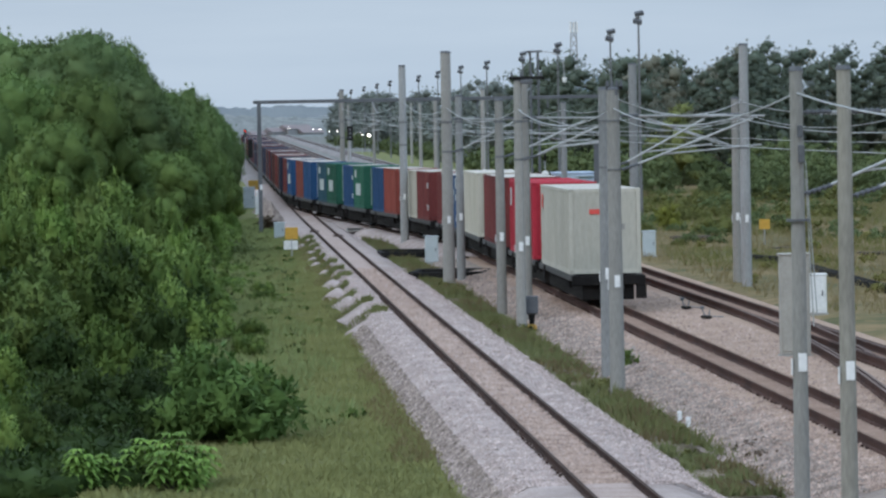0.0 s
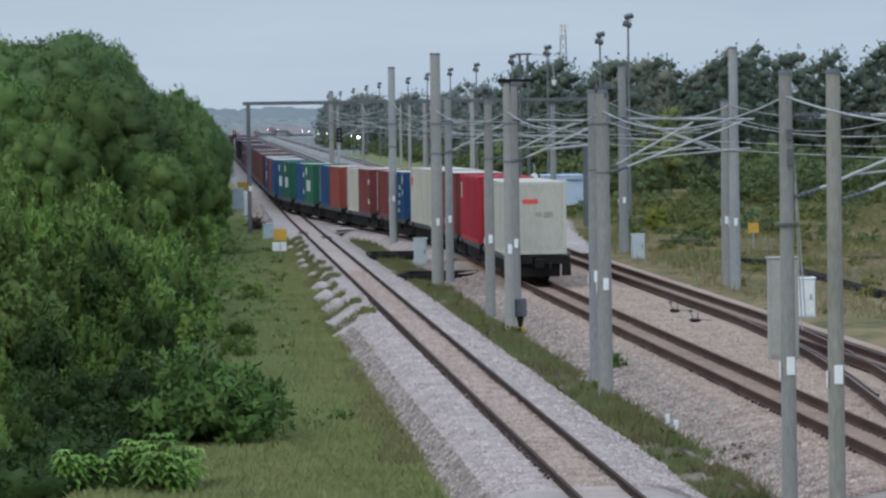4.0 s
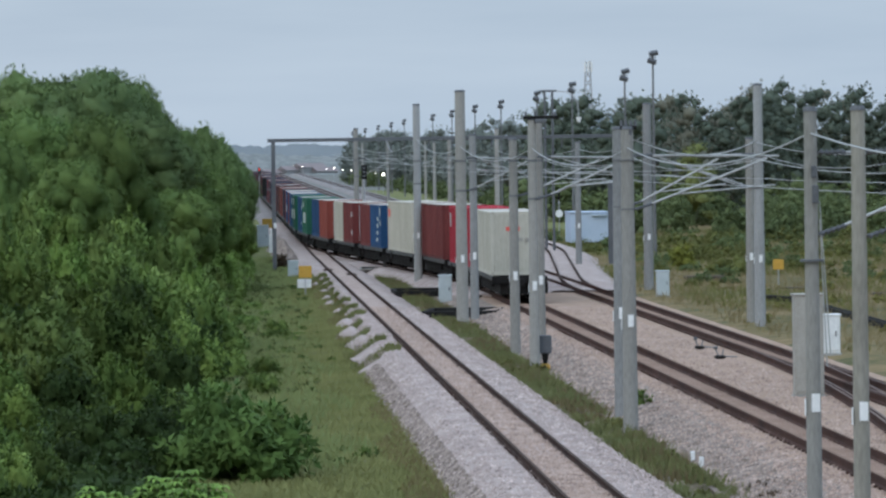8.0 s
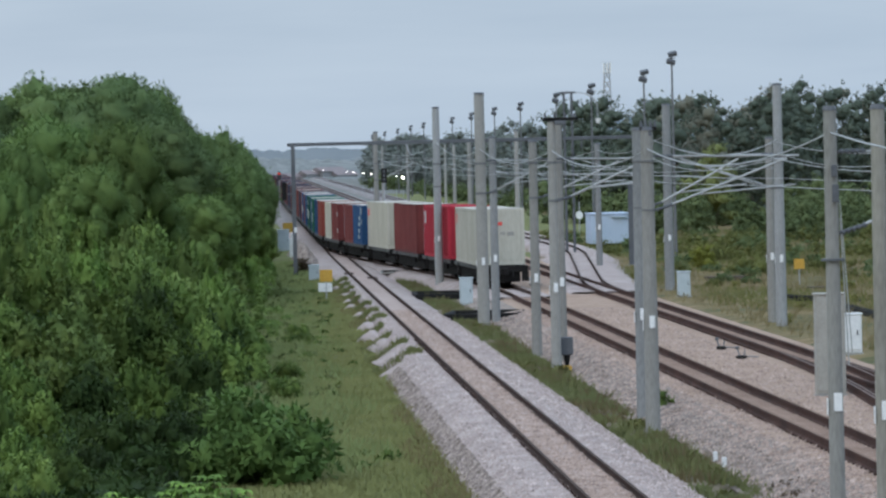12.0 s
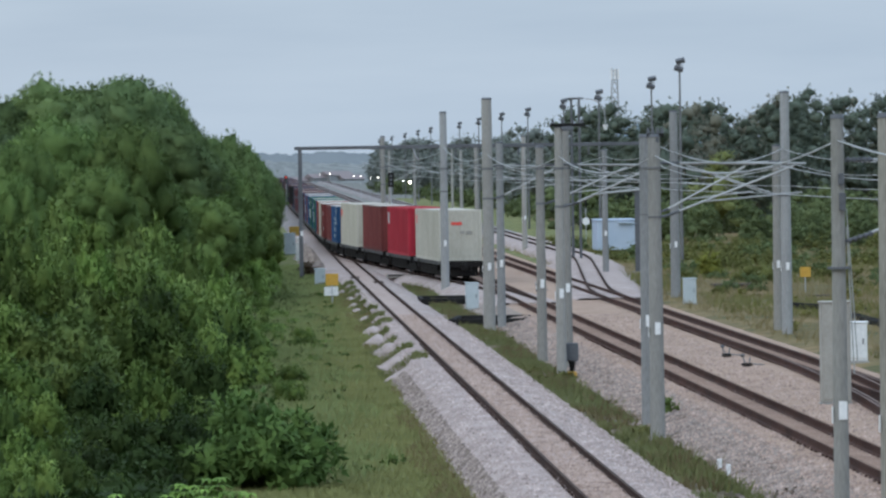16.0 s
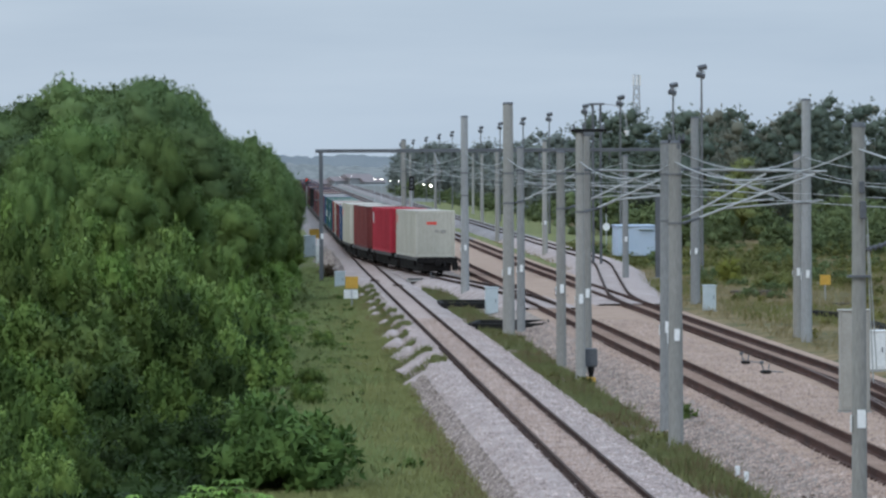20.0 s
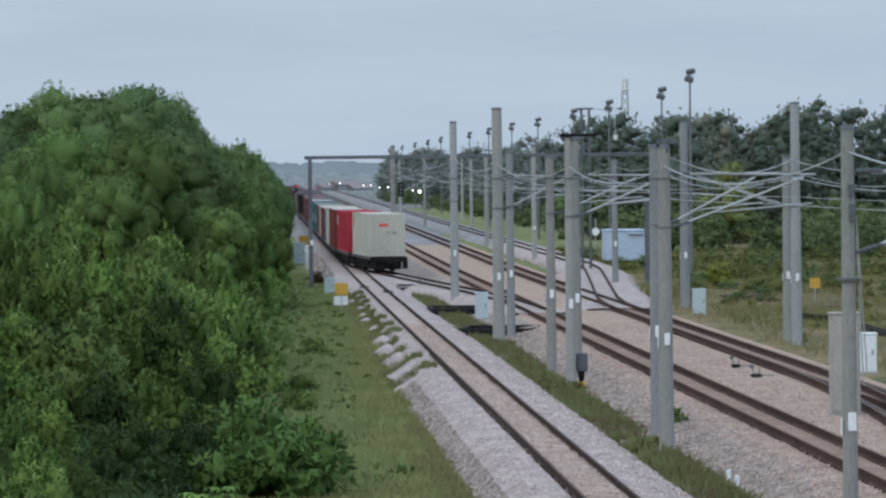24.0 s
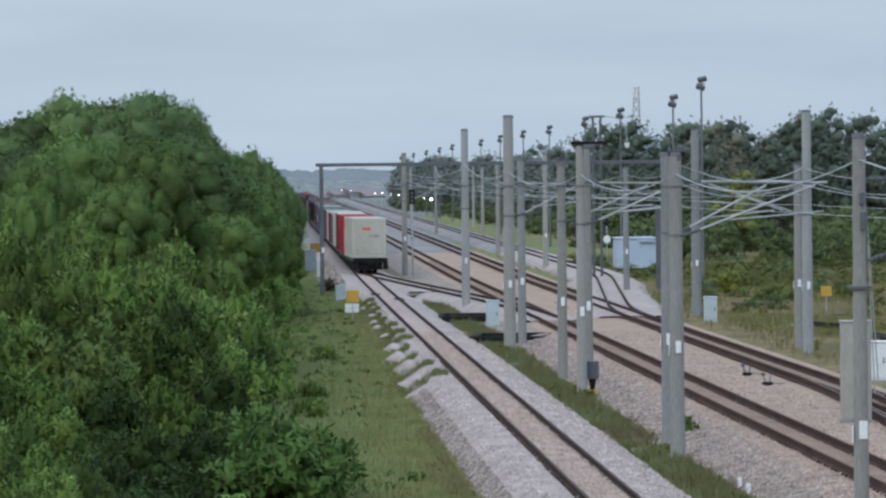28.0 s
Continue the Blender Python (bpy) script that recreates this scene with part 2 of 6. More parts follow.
# haze painted into the far leaves: paler here, palest in the next
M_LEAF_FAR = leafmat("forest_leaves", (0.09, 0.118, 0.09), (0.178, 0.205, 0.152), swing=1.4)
M_LEAF_HAZED = leafmat("haze_paled_forest_leaves", (0.145, 0.17, 0.152), (0.235, 0.26, 0.228), swing=1.2)
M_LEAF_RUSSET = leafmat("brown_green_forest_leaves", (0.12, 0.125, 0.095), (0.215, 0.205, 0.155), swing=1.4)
M_THICKET = leafmat("thicket_leaves", (0.07, 0.098, 0.042), (0.165, 0.2, 0.084), swing=1.3)
M_FIELDWEED = leafmat("field_weed_leaves", (0.11, 0.115, 0.036), (0.26, 0.245, 0.075))
M_SCRUB = leafmat("olive_scrub_leaves", (0.095, 0.108, 0.034), (0.25, 0.25, 0.08))
M_WEED = leafmat("verge_weed_leaves", (0.102, 0.134, 0.048), (0.232, 0.262, 0.1))
M_GRASS = leafmat("grass_blades", (0.115, 0.13, 0.044), (0.25, 0.245, 0.095))
M_STRIPGRASS = leafmat("muted_grass", (0.1, 0.118, 0.045), (0.225, 0.225, 0.092))
M_DRY = leafmat("dry_grass", (0.12, 0.098, 0.043), (0.21, 0.168, 0.08))
M_LAMP = glow("lamp_white", (1.0, 0.93, 0.85), 9.0)
M_LAMPRED = glow("lamp_red", (1.0, 0.06, 0.04), 0.9)
# distance haze is put into these three backdrop colours
M_RIDGE = mat("haze_tinted_ridge", (0.145, 0.163, 0.17), (0.175, 0.192, 0.2), 25.0, 1.0)
M_BELT = mat("haze_tinted_yard_edge", (0.165, 0.178, 0.175), (0.225, 0.235, 0.23), 5.0, 1.0, 0.0, 0.6, lo=0.42, hi=0.58)
M_HILL = mat("haze_tinted_hill", (0.30, 0.38, 0.46), (0.33, 0.41, 0.49), 400.0, 1.0)


# ---- mesh helpers ----
def mesh(name, verts, faces, material, smooth=False, mats=None, fmat=None, normals=None):
    me = bpy.data.meshes.new(name)
    me.from_pydata([tuple(v) for v in verts], [], [tuple(f) for f in faces])
    for mm in (mats or [material]):
        me.materials.append(mm)
    if fmat is not None:
        me.polygons.foreach_set("material_index", np.asarray(fmat, dtype=np.int32))
    if smooth:
        me.polygons.foreach_set("use_smooth", np.ones(len(me.polygons), dtype=bool))
    me.update()
    if normals is not None:
        me.normals_split_custom_set_from_vertices([tuple(v) for v in normals])
    return me


def finish(bm, name, material, smooth=False):
    me = bpy.data.meshes.new(name)
    bmesh.ops.recalc_face_normals(bm, faces=bm.faces)
    bm.to_mesh(me)
    bm.free()
    me.materials.append(material)
    if smooth:
        me.polygons.foreach_set("use_smooth", np.ones(len(me.polygons), dtype=bool))
    return me


def part(name, bm, material, parent, label="", smooth=False):
    """Links a bmesh, or a mesh, as one mesh object under a thing or a part."""
    me = finish(bm, name, material, smooth) if isinstance(bm, bmesh.types.BMesh) else bm
    ob = new(name, me)
    ob.parent = parent
    return tagged(ob, label)


def thing(name, m, label, category, group="", kind=""):
    ob = new(name)
    ob.empty_display_size = 0.3
    ob.matrix_basis = m
    return tagged(ob, label, category, group, kind)


def box(bm, c, s, bevel=0.0, turn=None):
    m = Matrix.Translation(c) @ (turn or Matrix.Identity(4)) @ Matrix.Diagonal((*s, 1))
    r = bmesh.ops.create_cube(bm, size=1, matrix=m)
    if bevel:
        ed = list({e for v in r["verts"] for e in v.link_edges})
        bmesh.ops.bevel(bm, geom=ed, offset=bevel, segments=1, affect="EDGES")
    return bm


def rod(bm, a, b, r1, r2=None, n=8):
    a, b = Vector(a), Vector(b)
    d = b - a
    m = Matrix.Translation((a + b) / 2) @ d.to_track_quat("Z", "Y").to_matrix().to_4x4()
    bmesh.ops.create_cone(bm, cap_ends=True, segments=n, radius1=r1, radius2=r1 if r2 is None else r2, depth=d.length, matrix=m)
    return bm


def B():
    return bmesh.new()


def tube_along(pts, r, n=5):
    """Vertices and faces of a thin tube through the points."""
    vs, fs = [], []
    pts = [Vector(p) for p in pts]
    for i, p in enumerate(pts):
        d = (pts[min(i + 1, len(pts) - 1)] - pts[max(i - 1, 0)]).normalized()
        u = d.orthogonal().normalized() if abs(d.z) > 0.9 else d.cross(Vector((0, 0, 1))).normalized()
        w = d.cross(u)
        for k in range(n):
            a = 2 * math.pi * k / n
            vs.append(p + u * (r * math.cos(a)) + w * (r * math.sin(a)))
        if i:
            for k in range(n):
                fs.append(((i - 1) * n + k, (i - 1) * n + (k + 1) % n, i * n + (k + 1) % n, i * n + k))
    return vs, fs


def nz(x, y, s, seed=0.0):
    return noise.noise((x / s + seed, y / s - seed, seed * 1.7))


# ---- the lie of the tracks ----
X1, X2, X3, GAUGE = 7.012, 13.575, 17.98, 1.067
CY0, CY1, CLA = 202.5, 337.3, 40.6


def rise(y):
    """The whole line climbs gently beyond the crossover."""
    u = max(0.0, y - 275.0)
    return min(3.0, 0.0028 * (u * u / 80.0 if u < 40 else u - 20.0))


def near_x(y):
    """Centre line of the near track."""
    return X1


CM = (X2 - X1) / (CY1 - CY0 - CLA)


def crossover_x(y):
    """Centre line of the crossover from the second track over to the first."""
    if y <= CY0:
        return X2
    if y < CY0 + CLA:
        return X2 - CM * (y - CY0) ** 2 / (2 * CLA)
    if y < CY1 - CLA:
        return X2 - CM * (CLA / 2 + y - CY0 - CLA)
    if y < CY1:
        return near_x(y) + CM * (CY1 - y) ** 2 / (2 * CLA)
    return near_x(y)


def branch_x(y):
    """Centre line of the fourth track: it leaves the third by a turnout and then runs beside it."""
    if y < 205:
        return X3
    if y < 230:
        return X3 + 0.00136 * (y - 205) ** 2
    if y < 288:
        return X3 + 0.85 + 0.068 * (y - 230)
    k = min(y, 322.0) - 288
    return X3 + 4.794 + 0.068 * k - 0.001 * k * k


def siding_x(y):
    """A turnout from the third track that runs across to the middle one, towards the bridge."""
    k = max(0.0, 145 - y)
    return X3 - (0.00088 * k * k if k < 42 else 1.5523 + 0.0739 * (k - 42))


def ground_z(x, y):
    """Height of the earth beside and between the beds."""
    if x < 4.0:
        z = -0.85 + 0.012 * min(0.0, x - 2.0) * -1.0
    elif x < 9.0:
        z = -0.85 + (x - 4.0) / 5.0 * 0.25
    elif x < 10.3:
        z = -0.60
    elif x < 12:
        z = -0.60 - 0.2 * min(1.0, (x - 10.3) / 0.5)
    elif x < 21:
        z = -0.62
    else:
        z = -0.55 - min(0.35, (x - 21) * 0.02)
    z += rise(y)
    bank = min(1.0, max(0.0, (0.3 - x) / 7.0)) * min(1.0, max(0.0, (y - 98) / 66))
    z += 3.0 * bank * bank * (3 - 2 * bank)
    up = min(1.0, max(0.0, (y - 150) / 50))
    if 2 < x < 8:
        z += 0.30 * up * min(1.0, (x - 2) / 3)
    return z


# ---- ground: one sheet to the horizon ----
def axis(stops):
    out = []
    for a, b, d in stops:
        out += list(np.arange(a, b, d))
    return out + [stops[-1][1]]


def build_ground():
    xs = axis([(-3000, -400, 400), (-400, -60, 40), (-60, -20, 5), (-20, 34, 0.6), (34, 80, 3), (80, 400, 40), (400, 3200, 400)])
    ys = axis([(-300, 40, 20), (40, 70, 3), (70, 300, 1.0), (300, 520, 3), (520, 1200, 20), (1200, 4900, 370)])
    vs = []
    for y in ys:
        for x in xs:
            z = ground_z(x, y)
            if -20 < x < 60 and 40 < y < 600:
                z += 0.10 * nz(x, y, 2.3) + 0.05 * nz(x, y, 0.8, 3.1)
            vs.append((x, y, z))
    nx = len(xs)
    fs, fm = [], []
    for j in range(len(ys) - 1):
        for i in range(nx - 1):
            a = j * nx + i
            fs.append((a, a + 1, a + nx + 1, a + nx))
            fm.append(0 if 20.5 < xs[i] < 35 and 300 < ys[j] < 800 and not (xs[i] < 25.5 and ys[j] > 480) else 3 if ys[j] > 480 and -1 < xs[i] < (25.5 if ys[j] < 800 else 36) else 1 if xs[i] + 1.5 * nz(xs[i], ys[j], 6.0) > 18.6 else 2 if 8.4 < xs[i] < 13 else 0)
    ob = new("ground", mesh("ground", vs, fs, None, True, [M_GROUND, M_FIELD, M_STRIP, M_YARD], fm))
    tagged(ob, "grassy earth beside the railway, dry field beyond", "ground", kind="structure")


build_ground()


def ballast_bed(name, left, right, y0, y1, material, label, fall=1.0, rfall=1.0, top=-0.146, shoulder=None, steep=0.72):
    """A raised bed of broken stone between two edge lines, with sloping uneven shoulders."""
    ys = axis(([(y0, min(y1, 320), 0.5)] if y0 < 320 else []) + ([(max(y0, 320), y1, 4.0)] if y1 > 320 else []))
    prof = [-1.0, -0.75, -0.5, -0.25, 0.0]
    vs, rows = [], None
    for y in ys:
        l, r = left(y), right(y)
        n = max(8, int((r - l) / 0.28)) if rows is None else rows
        rows = n
        jag = 0.07 * nz(l, y, 17.0, 5.0)
        edge = min(1.0, max(0.0, (y - 128) / 40)) if l < 8 else 0.0
        jag -= 0.42 * edge * (1 - min(1.0, max(0.0, (y - 245) / 20)))
        if l < 8 and 143 < y < 238:
            jag += 0.62 * max(0.0, math.sin(y * 0.62 + 1.5 * nz(y, 0, 9.0))) ** 2 - 0.12
        cols = [(l + p * (fall + jag), top + p * steep) for p in prof[:-1]]
        cols += [(l + (r - l) * i / n, top if 0 < i < n else top - 0.024) for i in range(n + 1)]
        jag2 = 0.25 * nz(r, y, 2.6, 9.0)
        cols += [(r - p * (rfall + jag2), top + p * 0.55) for p in reversed(prof[:-1])]
        for x, z in cols:
            vs.append((x, y, z + rise(y) + 0.004 * nz(x, y, 0.35, 1.0) + 0.012 * nz(x, y, 5.0, 4.0)))
    k = len(vs) // len(ys)
    fs = [(j * k + i, j * k + i + 1, (j + 1) * k + i + 1, (j + 1) * k + i) for j in range(len(ys) - 1) for i in range(k - 1)]
    fm = [1 if shoulder and i < 4 else 0 for j in range(len(ys) - 1) for i in range(k - 1)]
    return tagged(new(name, mesh(name, vs, fs, None, True, [material, shoulder or material], fm)), label, "ballast", kind="structure")


def left_edge(y):
    return X1 - 1.4 + 0.35 * min(1.0, max(0.0, (y - 140) / 60)) - 1.0 * min(1.0, max(0.0, (y - 252) / 30))


ballast_bed("ballast_track_1", left_edge, lambda y: X1 + 1.2, 40, 432, M_BALLAST, "pale broken-stone ballast bed under the near track", fall=0.95, rfall=1.2)
ballast_bed("ballast_tracks_2_3", lambda y: X2 - 1.2, lambda y: X3 + 1.75, 40, 400, M_BALLAST2, "wide rust-stained ballast bed under two tracks", fall=2.0, rfall=0.9, top=-0.245, shoulder=M_SHOULDER, steep=0.44)
ballast_bed("ballast_track_4", lambda y: branch_x(y) - 1.7, lambda y: branch_x(y) + 1.7, 210, 400, M_BALLAST, "pale ballast bed of the branch track", fall=1.2, rfall=1.2)
# the far beds carry the haze in their colour
for left, right, y0, top in ((left_edge, lambda y: X1 + 1.2, 432, -0.146), (lambda y: X2 - 1.2, lambda y: X3 + 1.75, 400, -0.245), (lambda y: branch_x(y) - 1.7, lambda y: branch_x(y) + 1.7, 400, -0.146)):
    ballast_bed("ballast_yard", left, right, y0, 1300, M_YARD_BALLAST, "ballast of the far yard, smoke haze painted in as grey", 1.0, 1.0, top)
ballast_bed("ballast_crossover", lambda y: crossover_x(y) - 1.4, lambda y: crossover_x(y) + 1.4, 205, 338, M_BALLAST, "pale ballast bed under the crossover", fall=1.2, rfall=1.2)


# ---- rails and sleepers ----
RAIL_PROFILE = [(-0.06, -0.13), (0.06, -0.13), (0.06, -0.118), (0.011, -0.1), (0.011, -0.04), (0.033, -0.032), (0.033, 0.0), (-0.033, 0.0), (-0.033, -0.032), (-0.011, -0.04), (-0.011, -0.1), (-0.06, -0.118)]


def rail_mesh(centre, side, y0, y1, step, steel, drop, head):
    ys = axis([(y0, y1, step)])
    vs, fs, fm = [], [], []
    k = len(RAIL_PROFILE)
    for j, y in enumerate(ys):
        x0 = centre(y) + side
        for a, b in RAIL_PROFILE:
            vs.append((x0 + a, y, b * (1 + drop / 0.13) + rise(y)))
        if j:
            for i in range(k):
                fs.append(((j - 1) * k + i, (j - 1) * k + (i + 1) % k, j * k + (i + 1) % k, j * k + i))
                fm.append(1 if i == 6 else 0)
    return mesh("rail", vs, fs, None, False, [steel, head or M_RAILTOP], fm)


def sleeper_mesh():
    bm = B()
    box(bm, (0, 0, -0.229), (2.0, 0.24, 0.17), 0.02)
    n = len(bm.faces)
    for s in (-1, 1):
        for k in (-0.1, 0.1):
            box(bm, (s * GAUGE / 2 + k, 0, -0.112), (0.06, 0.13, 0.06), 0.012)
    me = finish(bm, "sleeper", M_SLEEPER)
    me.materials.append(M_RAIL)
    me.polygons.foreach_set("material_index", np.array([0] * n + [1] * (len(me.polygons) - n), dtype=np.int32))
    return me


SLEEPER = sleeper_mesh()


def track(centre, y0, y1, step, label, near, pieces=True, infill=None, steel=None, fill=0.112, drop=0.0, head=None):
    ob = thing("railway_track", Matrix.Identity(4), label, "railway track", "railway tracks", "structure")
    for s in (-1, 1):
        part("rail", rail_mesh(centre, s * GAUGE / 2, y0, y1, step, steel or M_RAIL, drop, head), None, ob, "rust-brown steel rail")
    if infill:
        vs, fs = [], []
        ys = axis([(y0, min(y1, 360), 0.5)])
        for j, yy in enumerate(ys):
            for i in range(6):
                xx = centre(yy) + (i / 5 - 0.5) * (GAUGE - 0.14)
                vs.append((xx, yy, rise(yy) - fill + 0.003 * nz(xx, yy, 0.3, 1.0) + 0.006 * nz(xx, yy, 2.4, 4.0) - (0.012 if i in (0, 5) else 0)))
            if j:
                fs += [((j - 1) * 6 + i, (j - 1) * 6 + i + 1, j * 6 + i + 1, j * 6 + i) for i in range(5)]
        part("ballast_infill", mesh("ballast_infill", vs, fs, infill, True), None, ob, "stained ballast between the rails")
    n = 0
    y = near
    far_v, far_f = [], []
    while y < y1 and y < 420:
        dx = centre(y + 0.5) - centre(y - 0.5)
        if n < 130 and pieces:
            s = new("sleeper", SLEEPER)
            s.parent = ob
            s.matrix_basis = pose(centre(y), y, rise(y) - drop - 0.02 + 0.012 * nz(y, 0, 1.1), 0, 0, math.degrees(-math.atan(dx)))
        else:
            b = len(far_v)
            c = centre(y)
            for zz in (-0.26, -0.152):
                for xx, yy in ((-1, -0.12), (1, -0.12), (1, 0.12), (-1, 0.12)):
                    far_v.append((c + xx, y + yy - xx * dx, zz - drop + rise(y)))
            far_f += [(b + 4, b + 5, b + 6, b + 7), (b, b + 1, b + 5, b + 4), (b + 1, b + 2, b + 6, b + 5), (b + 2, b + 3, b + 7, b + 6), (b + 3, b, b + 4, b + 7)]
        n += 1
        y += 0.62
    if far_v:
        tagged(part("sleepers", mesh("sleepers", far_v, far_f, M_SLEEPER), None, ob), kind="stuff")
    return ob


# ---- masts and overhead line ----
BLUISH = {(10.74, 114.9), (22.3, 222.3), (22.0, 262.0), (21.78, 172.3), (10.98, 236.6), (11.0, 185.0)}


def mast(x, y, top, r, label="", arm=0.0, labels=True, base=-0.75, cap=True, dark=False):
    """A spun concrete pole on a footing, with clamp bands, a white plate and a steel cap."""
    m = thing("line_mast", pose(x, y, base + rise(y)), label or "tapered grey concrete overhead-line mast with white plate", "mast", "overhead line masts")
    h = top - base
    part("pole", rod(B(), (0, 0, 0), (0, 0, h), r * 1.12, r * 0.9, 14), M_CONC_BLUE if (x, y) in BLUISH else M_CONC_BROWN if y == 69.5 else M_CONC, m, smooth=False)
    part("footing", box(B(), (0, 0, -0.1), (r * 3.0, r * 3.0, 0.4), 0.03), M_CONC, m, "concrete footing")
    if cap:
        bm = rod(B(), (0, 0, h - 0.02), (0, 0, h + 0.06), r * 1.05, r * 0.8, 14)
        part("cap", bm, M_DGREY, m, "dark steel cap")
    if labels:
        part("number_plate", box(B(), (0.02, -r * 1.06 - 0.012, 2.2 - base), (0.14, 0.012, 0.31)), M_WHITE, m, "blank white plate")
        part("number_plate", box(B(), (-r * 1.06 - 0.012, -0.01, 2.12 - base), (0.012, 0.12, 0.28)), M_WHITE, m, "blank white plate")
    for z in (5.05, 6.3):
        if z < top - 0.3 and y > 80:
            k = 0.04 if y > 130 else 0.02
            part("clamp", rod(B(), (0, 0, z - base - k), (0, 0, z - base + k), r * 1.06, r * 1.06, 14), M_CLAMP, m, "grey steel clamp band")
    if arm:
        s = 1 if arm > 0 else -1
        b = -base
        # cantilever: strut with insulator, top tie and registration arm
        bm = rod(B(), (s * (r + 0.45), 0, 5.05 + b + 0.14), (arm, 0, 6.3 + b), 0.03, n=8)
        part("strut", bm, M_WIRE, m, "pale steel tube")
        part("tie", rod(B(), (s * (r + 0.4), 0, 6.42 + b), (arm + s * 0.3, 0, 6.36 + b), 0.025, n=6), M_WIRE, m, "pale steel tube")
        part("registration_arm", rod(B(), (arm * 0.35, 0, 5.42 + b), (arm + s * 0.2, 0, 5.62 + b), 0.022, n=6), M_WIRE, m, "pale steel tube")
        for z in (5.05, 6.42):
            bm = B()
            for i in range(5):
                xx = s * (r + 0.05 + 0.09 * i)
                zz = z + b + (0.03 * i if z < 6 else 0)
                rod(bm, (xx, 0, zz), (xx + s * 0.045, 0, zz + 0.01), 0.055, 0.035, 8)
            rod(bm, (s * r, 0, z + b), (s * (r + 0.48), 0, z + b + (0.14 if z < 6 else 0)), 0.03, n=6)
            part("insulator", bm, M_DGREY, m, "ribbed dark insulator")
    return m


MASTS = [  # x, y, top, radius, arm
    (10.98, 236.6, 9.4, 0.215, 0), (10.2, 180.2, 9.23, 0.235, 2.9), (11.0, 185.0, 7.4, 0.17, 0), (10.52, 152.8, 7.06, 0.165, 3.1),
    (10.31, 140.6, 7.65, 0.15, 3.1), (11.0, 147.0, 7.7, 0.16, 3.0), (10.46, 109.4, 7.11, 0.175, 3.6), (10.74, 114.9, 7.15, 0.165, 2.7),
    (10.0, 72.1, 7.14, 0.122, 3.3), (10.42, 69.5, 7.12, 0.128, 3.3), (10.4, 47.0, 7.3, 0.125, 3.2)]
for x, y, top, r, arm in MASTS:
    mast(x, y, top, r, arm=arm)
for x, y, top, r, arm in [(21.78, 172.3, 9.2, 0.2, -3.9), (21.87, 176.0, 7.06, 0.17, -3.7), (22.3, 222.3, 9.1, 0.235, -4.4), (22.0, 262.0, 7.3, 0.18, -4.3),
                          (22.0, 337.8, 8.6, 0.2, -4.2), (22.2, 300.0, 7.2, 0.17, -4.0), (21.6, 400.0, 8.0, 0.19, -4.0), (21.6, 463.0, 8.0, 0.19, -4.0), (25.0, 495.0, 7.8, 0.19, 0),
                          (10.6, 328.8, 8.7, 0.2, 2.9), (21.6, 545.0, 8, 0.18, -4), (30.0, 620.0, 8, 0.18, 0), (21.6, 640.0, 8, 0.18, -4)]:
    mast(x, y, top, r, arm=arm, labels=y < 340)


def crossarm(x, y, z, w, label):
    c = thing("mast_crossarm", pose(x, y, z), label, "crossarm", "mast crossarms")
    part("bar", box(B(), (0, 0, 0), (w, 0.16, 0.1), 0.01), M_DARK, c)
    for k in (-0.42, -0.15, 0.15, 0.42):
        part("insulator", rod(B(), (k * w, 0, 0.05), (k * w, 0, 0.2), 0.05, 0.03, 8), M_DGREY, c)
    part("clamp", box(B(), (0, 0, -0.12), (w * 0.34, 0.3, 0.14), 0.02), M_DGREY, c)


crossarm(10.6, 140.5, 7.72, 1.15, "dark steel crossarm with insulators on two mast heads")
crossarm(10.5, 109.4, 7.13, 0.42, "short dark steel crossarm on a mast head")


def switch_box(x, y, z):
    c = thing("mast_switch", pose(x, y, z), "small dark switch and ring clamp on a mast", "switch box", "mast switches")
    part("box", box(B(), (0.03, -0.17, 1.1), (0.09, 0.08, 0.2), 0.01), M_DGREY, c)
    part("box", box(B(), (0.05, -0.17, 0.72), (0.11, 0.08, 0.3), 0.01), M_DGREY, c)
    part("ring", rod(B(), (0, 0, -0.42), (0, 0, -0.38), 0.2, n=14), M_DGREY, c)
    part("stay", rod(B(), (0.14, 0, 0.6), (0.3, 0, -2.0), 0.012, n=5), M_WIRE, c)
    part("stay", rod(B(), (0.14, 0, 0.3), (0.24, 0, -2.2), 0.012, n=5), M_WIRE, c)


switch_box(10.0, 72.1, 5.0)


def portal():
    g = thing("portal_gantry", pose(0, 273.8, 0), "dark grey steel portal gantry spanning the tracks", "gantry")
    for x in (3.55, 12.62, 25.9):
        part("leg", box(B(), (x, 0, 3.45), (0.26, 0.26, 8.5), 0.02), M_DGREY, g)
    bm = box(B(), (14.65, 0, 7.72), (22.9, 0.24, 0.22), 0.015)
    part("beam", bm, M_DGREY, g)
    part("number_plate", box(B(), (3.6, -0.14, 2.3), (0.16, 0.014, 0.34)), M_WHITE, g, "blank white plate")
    vs, fs = tube_along([(10.75, -0.1, 7.62), (10.85, -0.1, 7.4), (10.95, -0.1, 7.1), (11.15, -0.1, 6.85)], 0.05, 6)
    part("drop_pipe", mesh("drop_pipe", vs, fs, M_GALV), None, g, "pale steel pipe hanging from the beam")
    for x in (13.5, 17.5, 22):
        part("hanger", box(B(), (x, 0, 7.35), (0.09, 0.09, 0.6)), M_DGREY, g)
    return g


portal()


def wire(name, pts, r, label):
    vs, fs = tube_along(pts, r, 4)
    return tagged(new(name, mesh(name, vs, fs, M_WIRE)), label, "wire", "overhead wires")


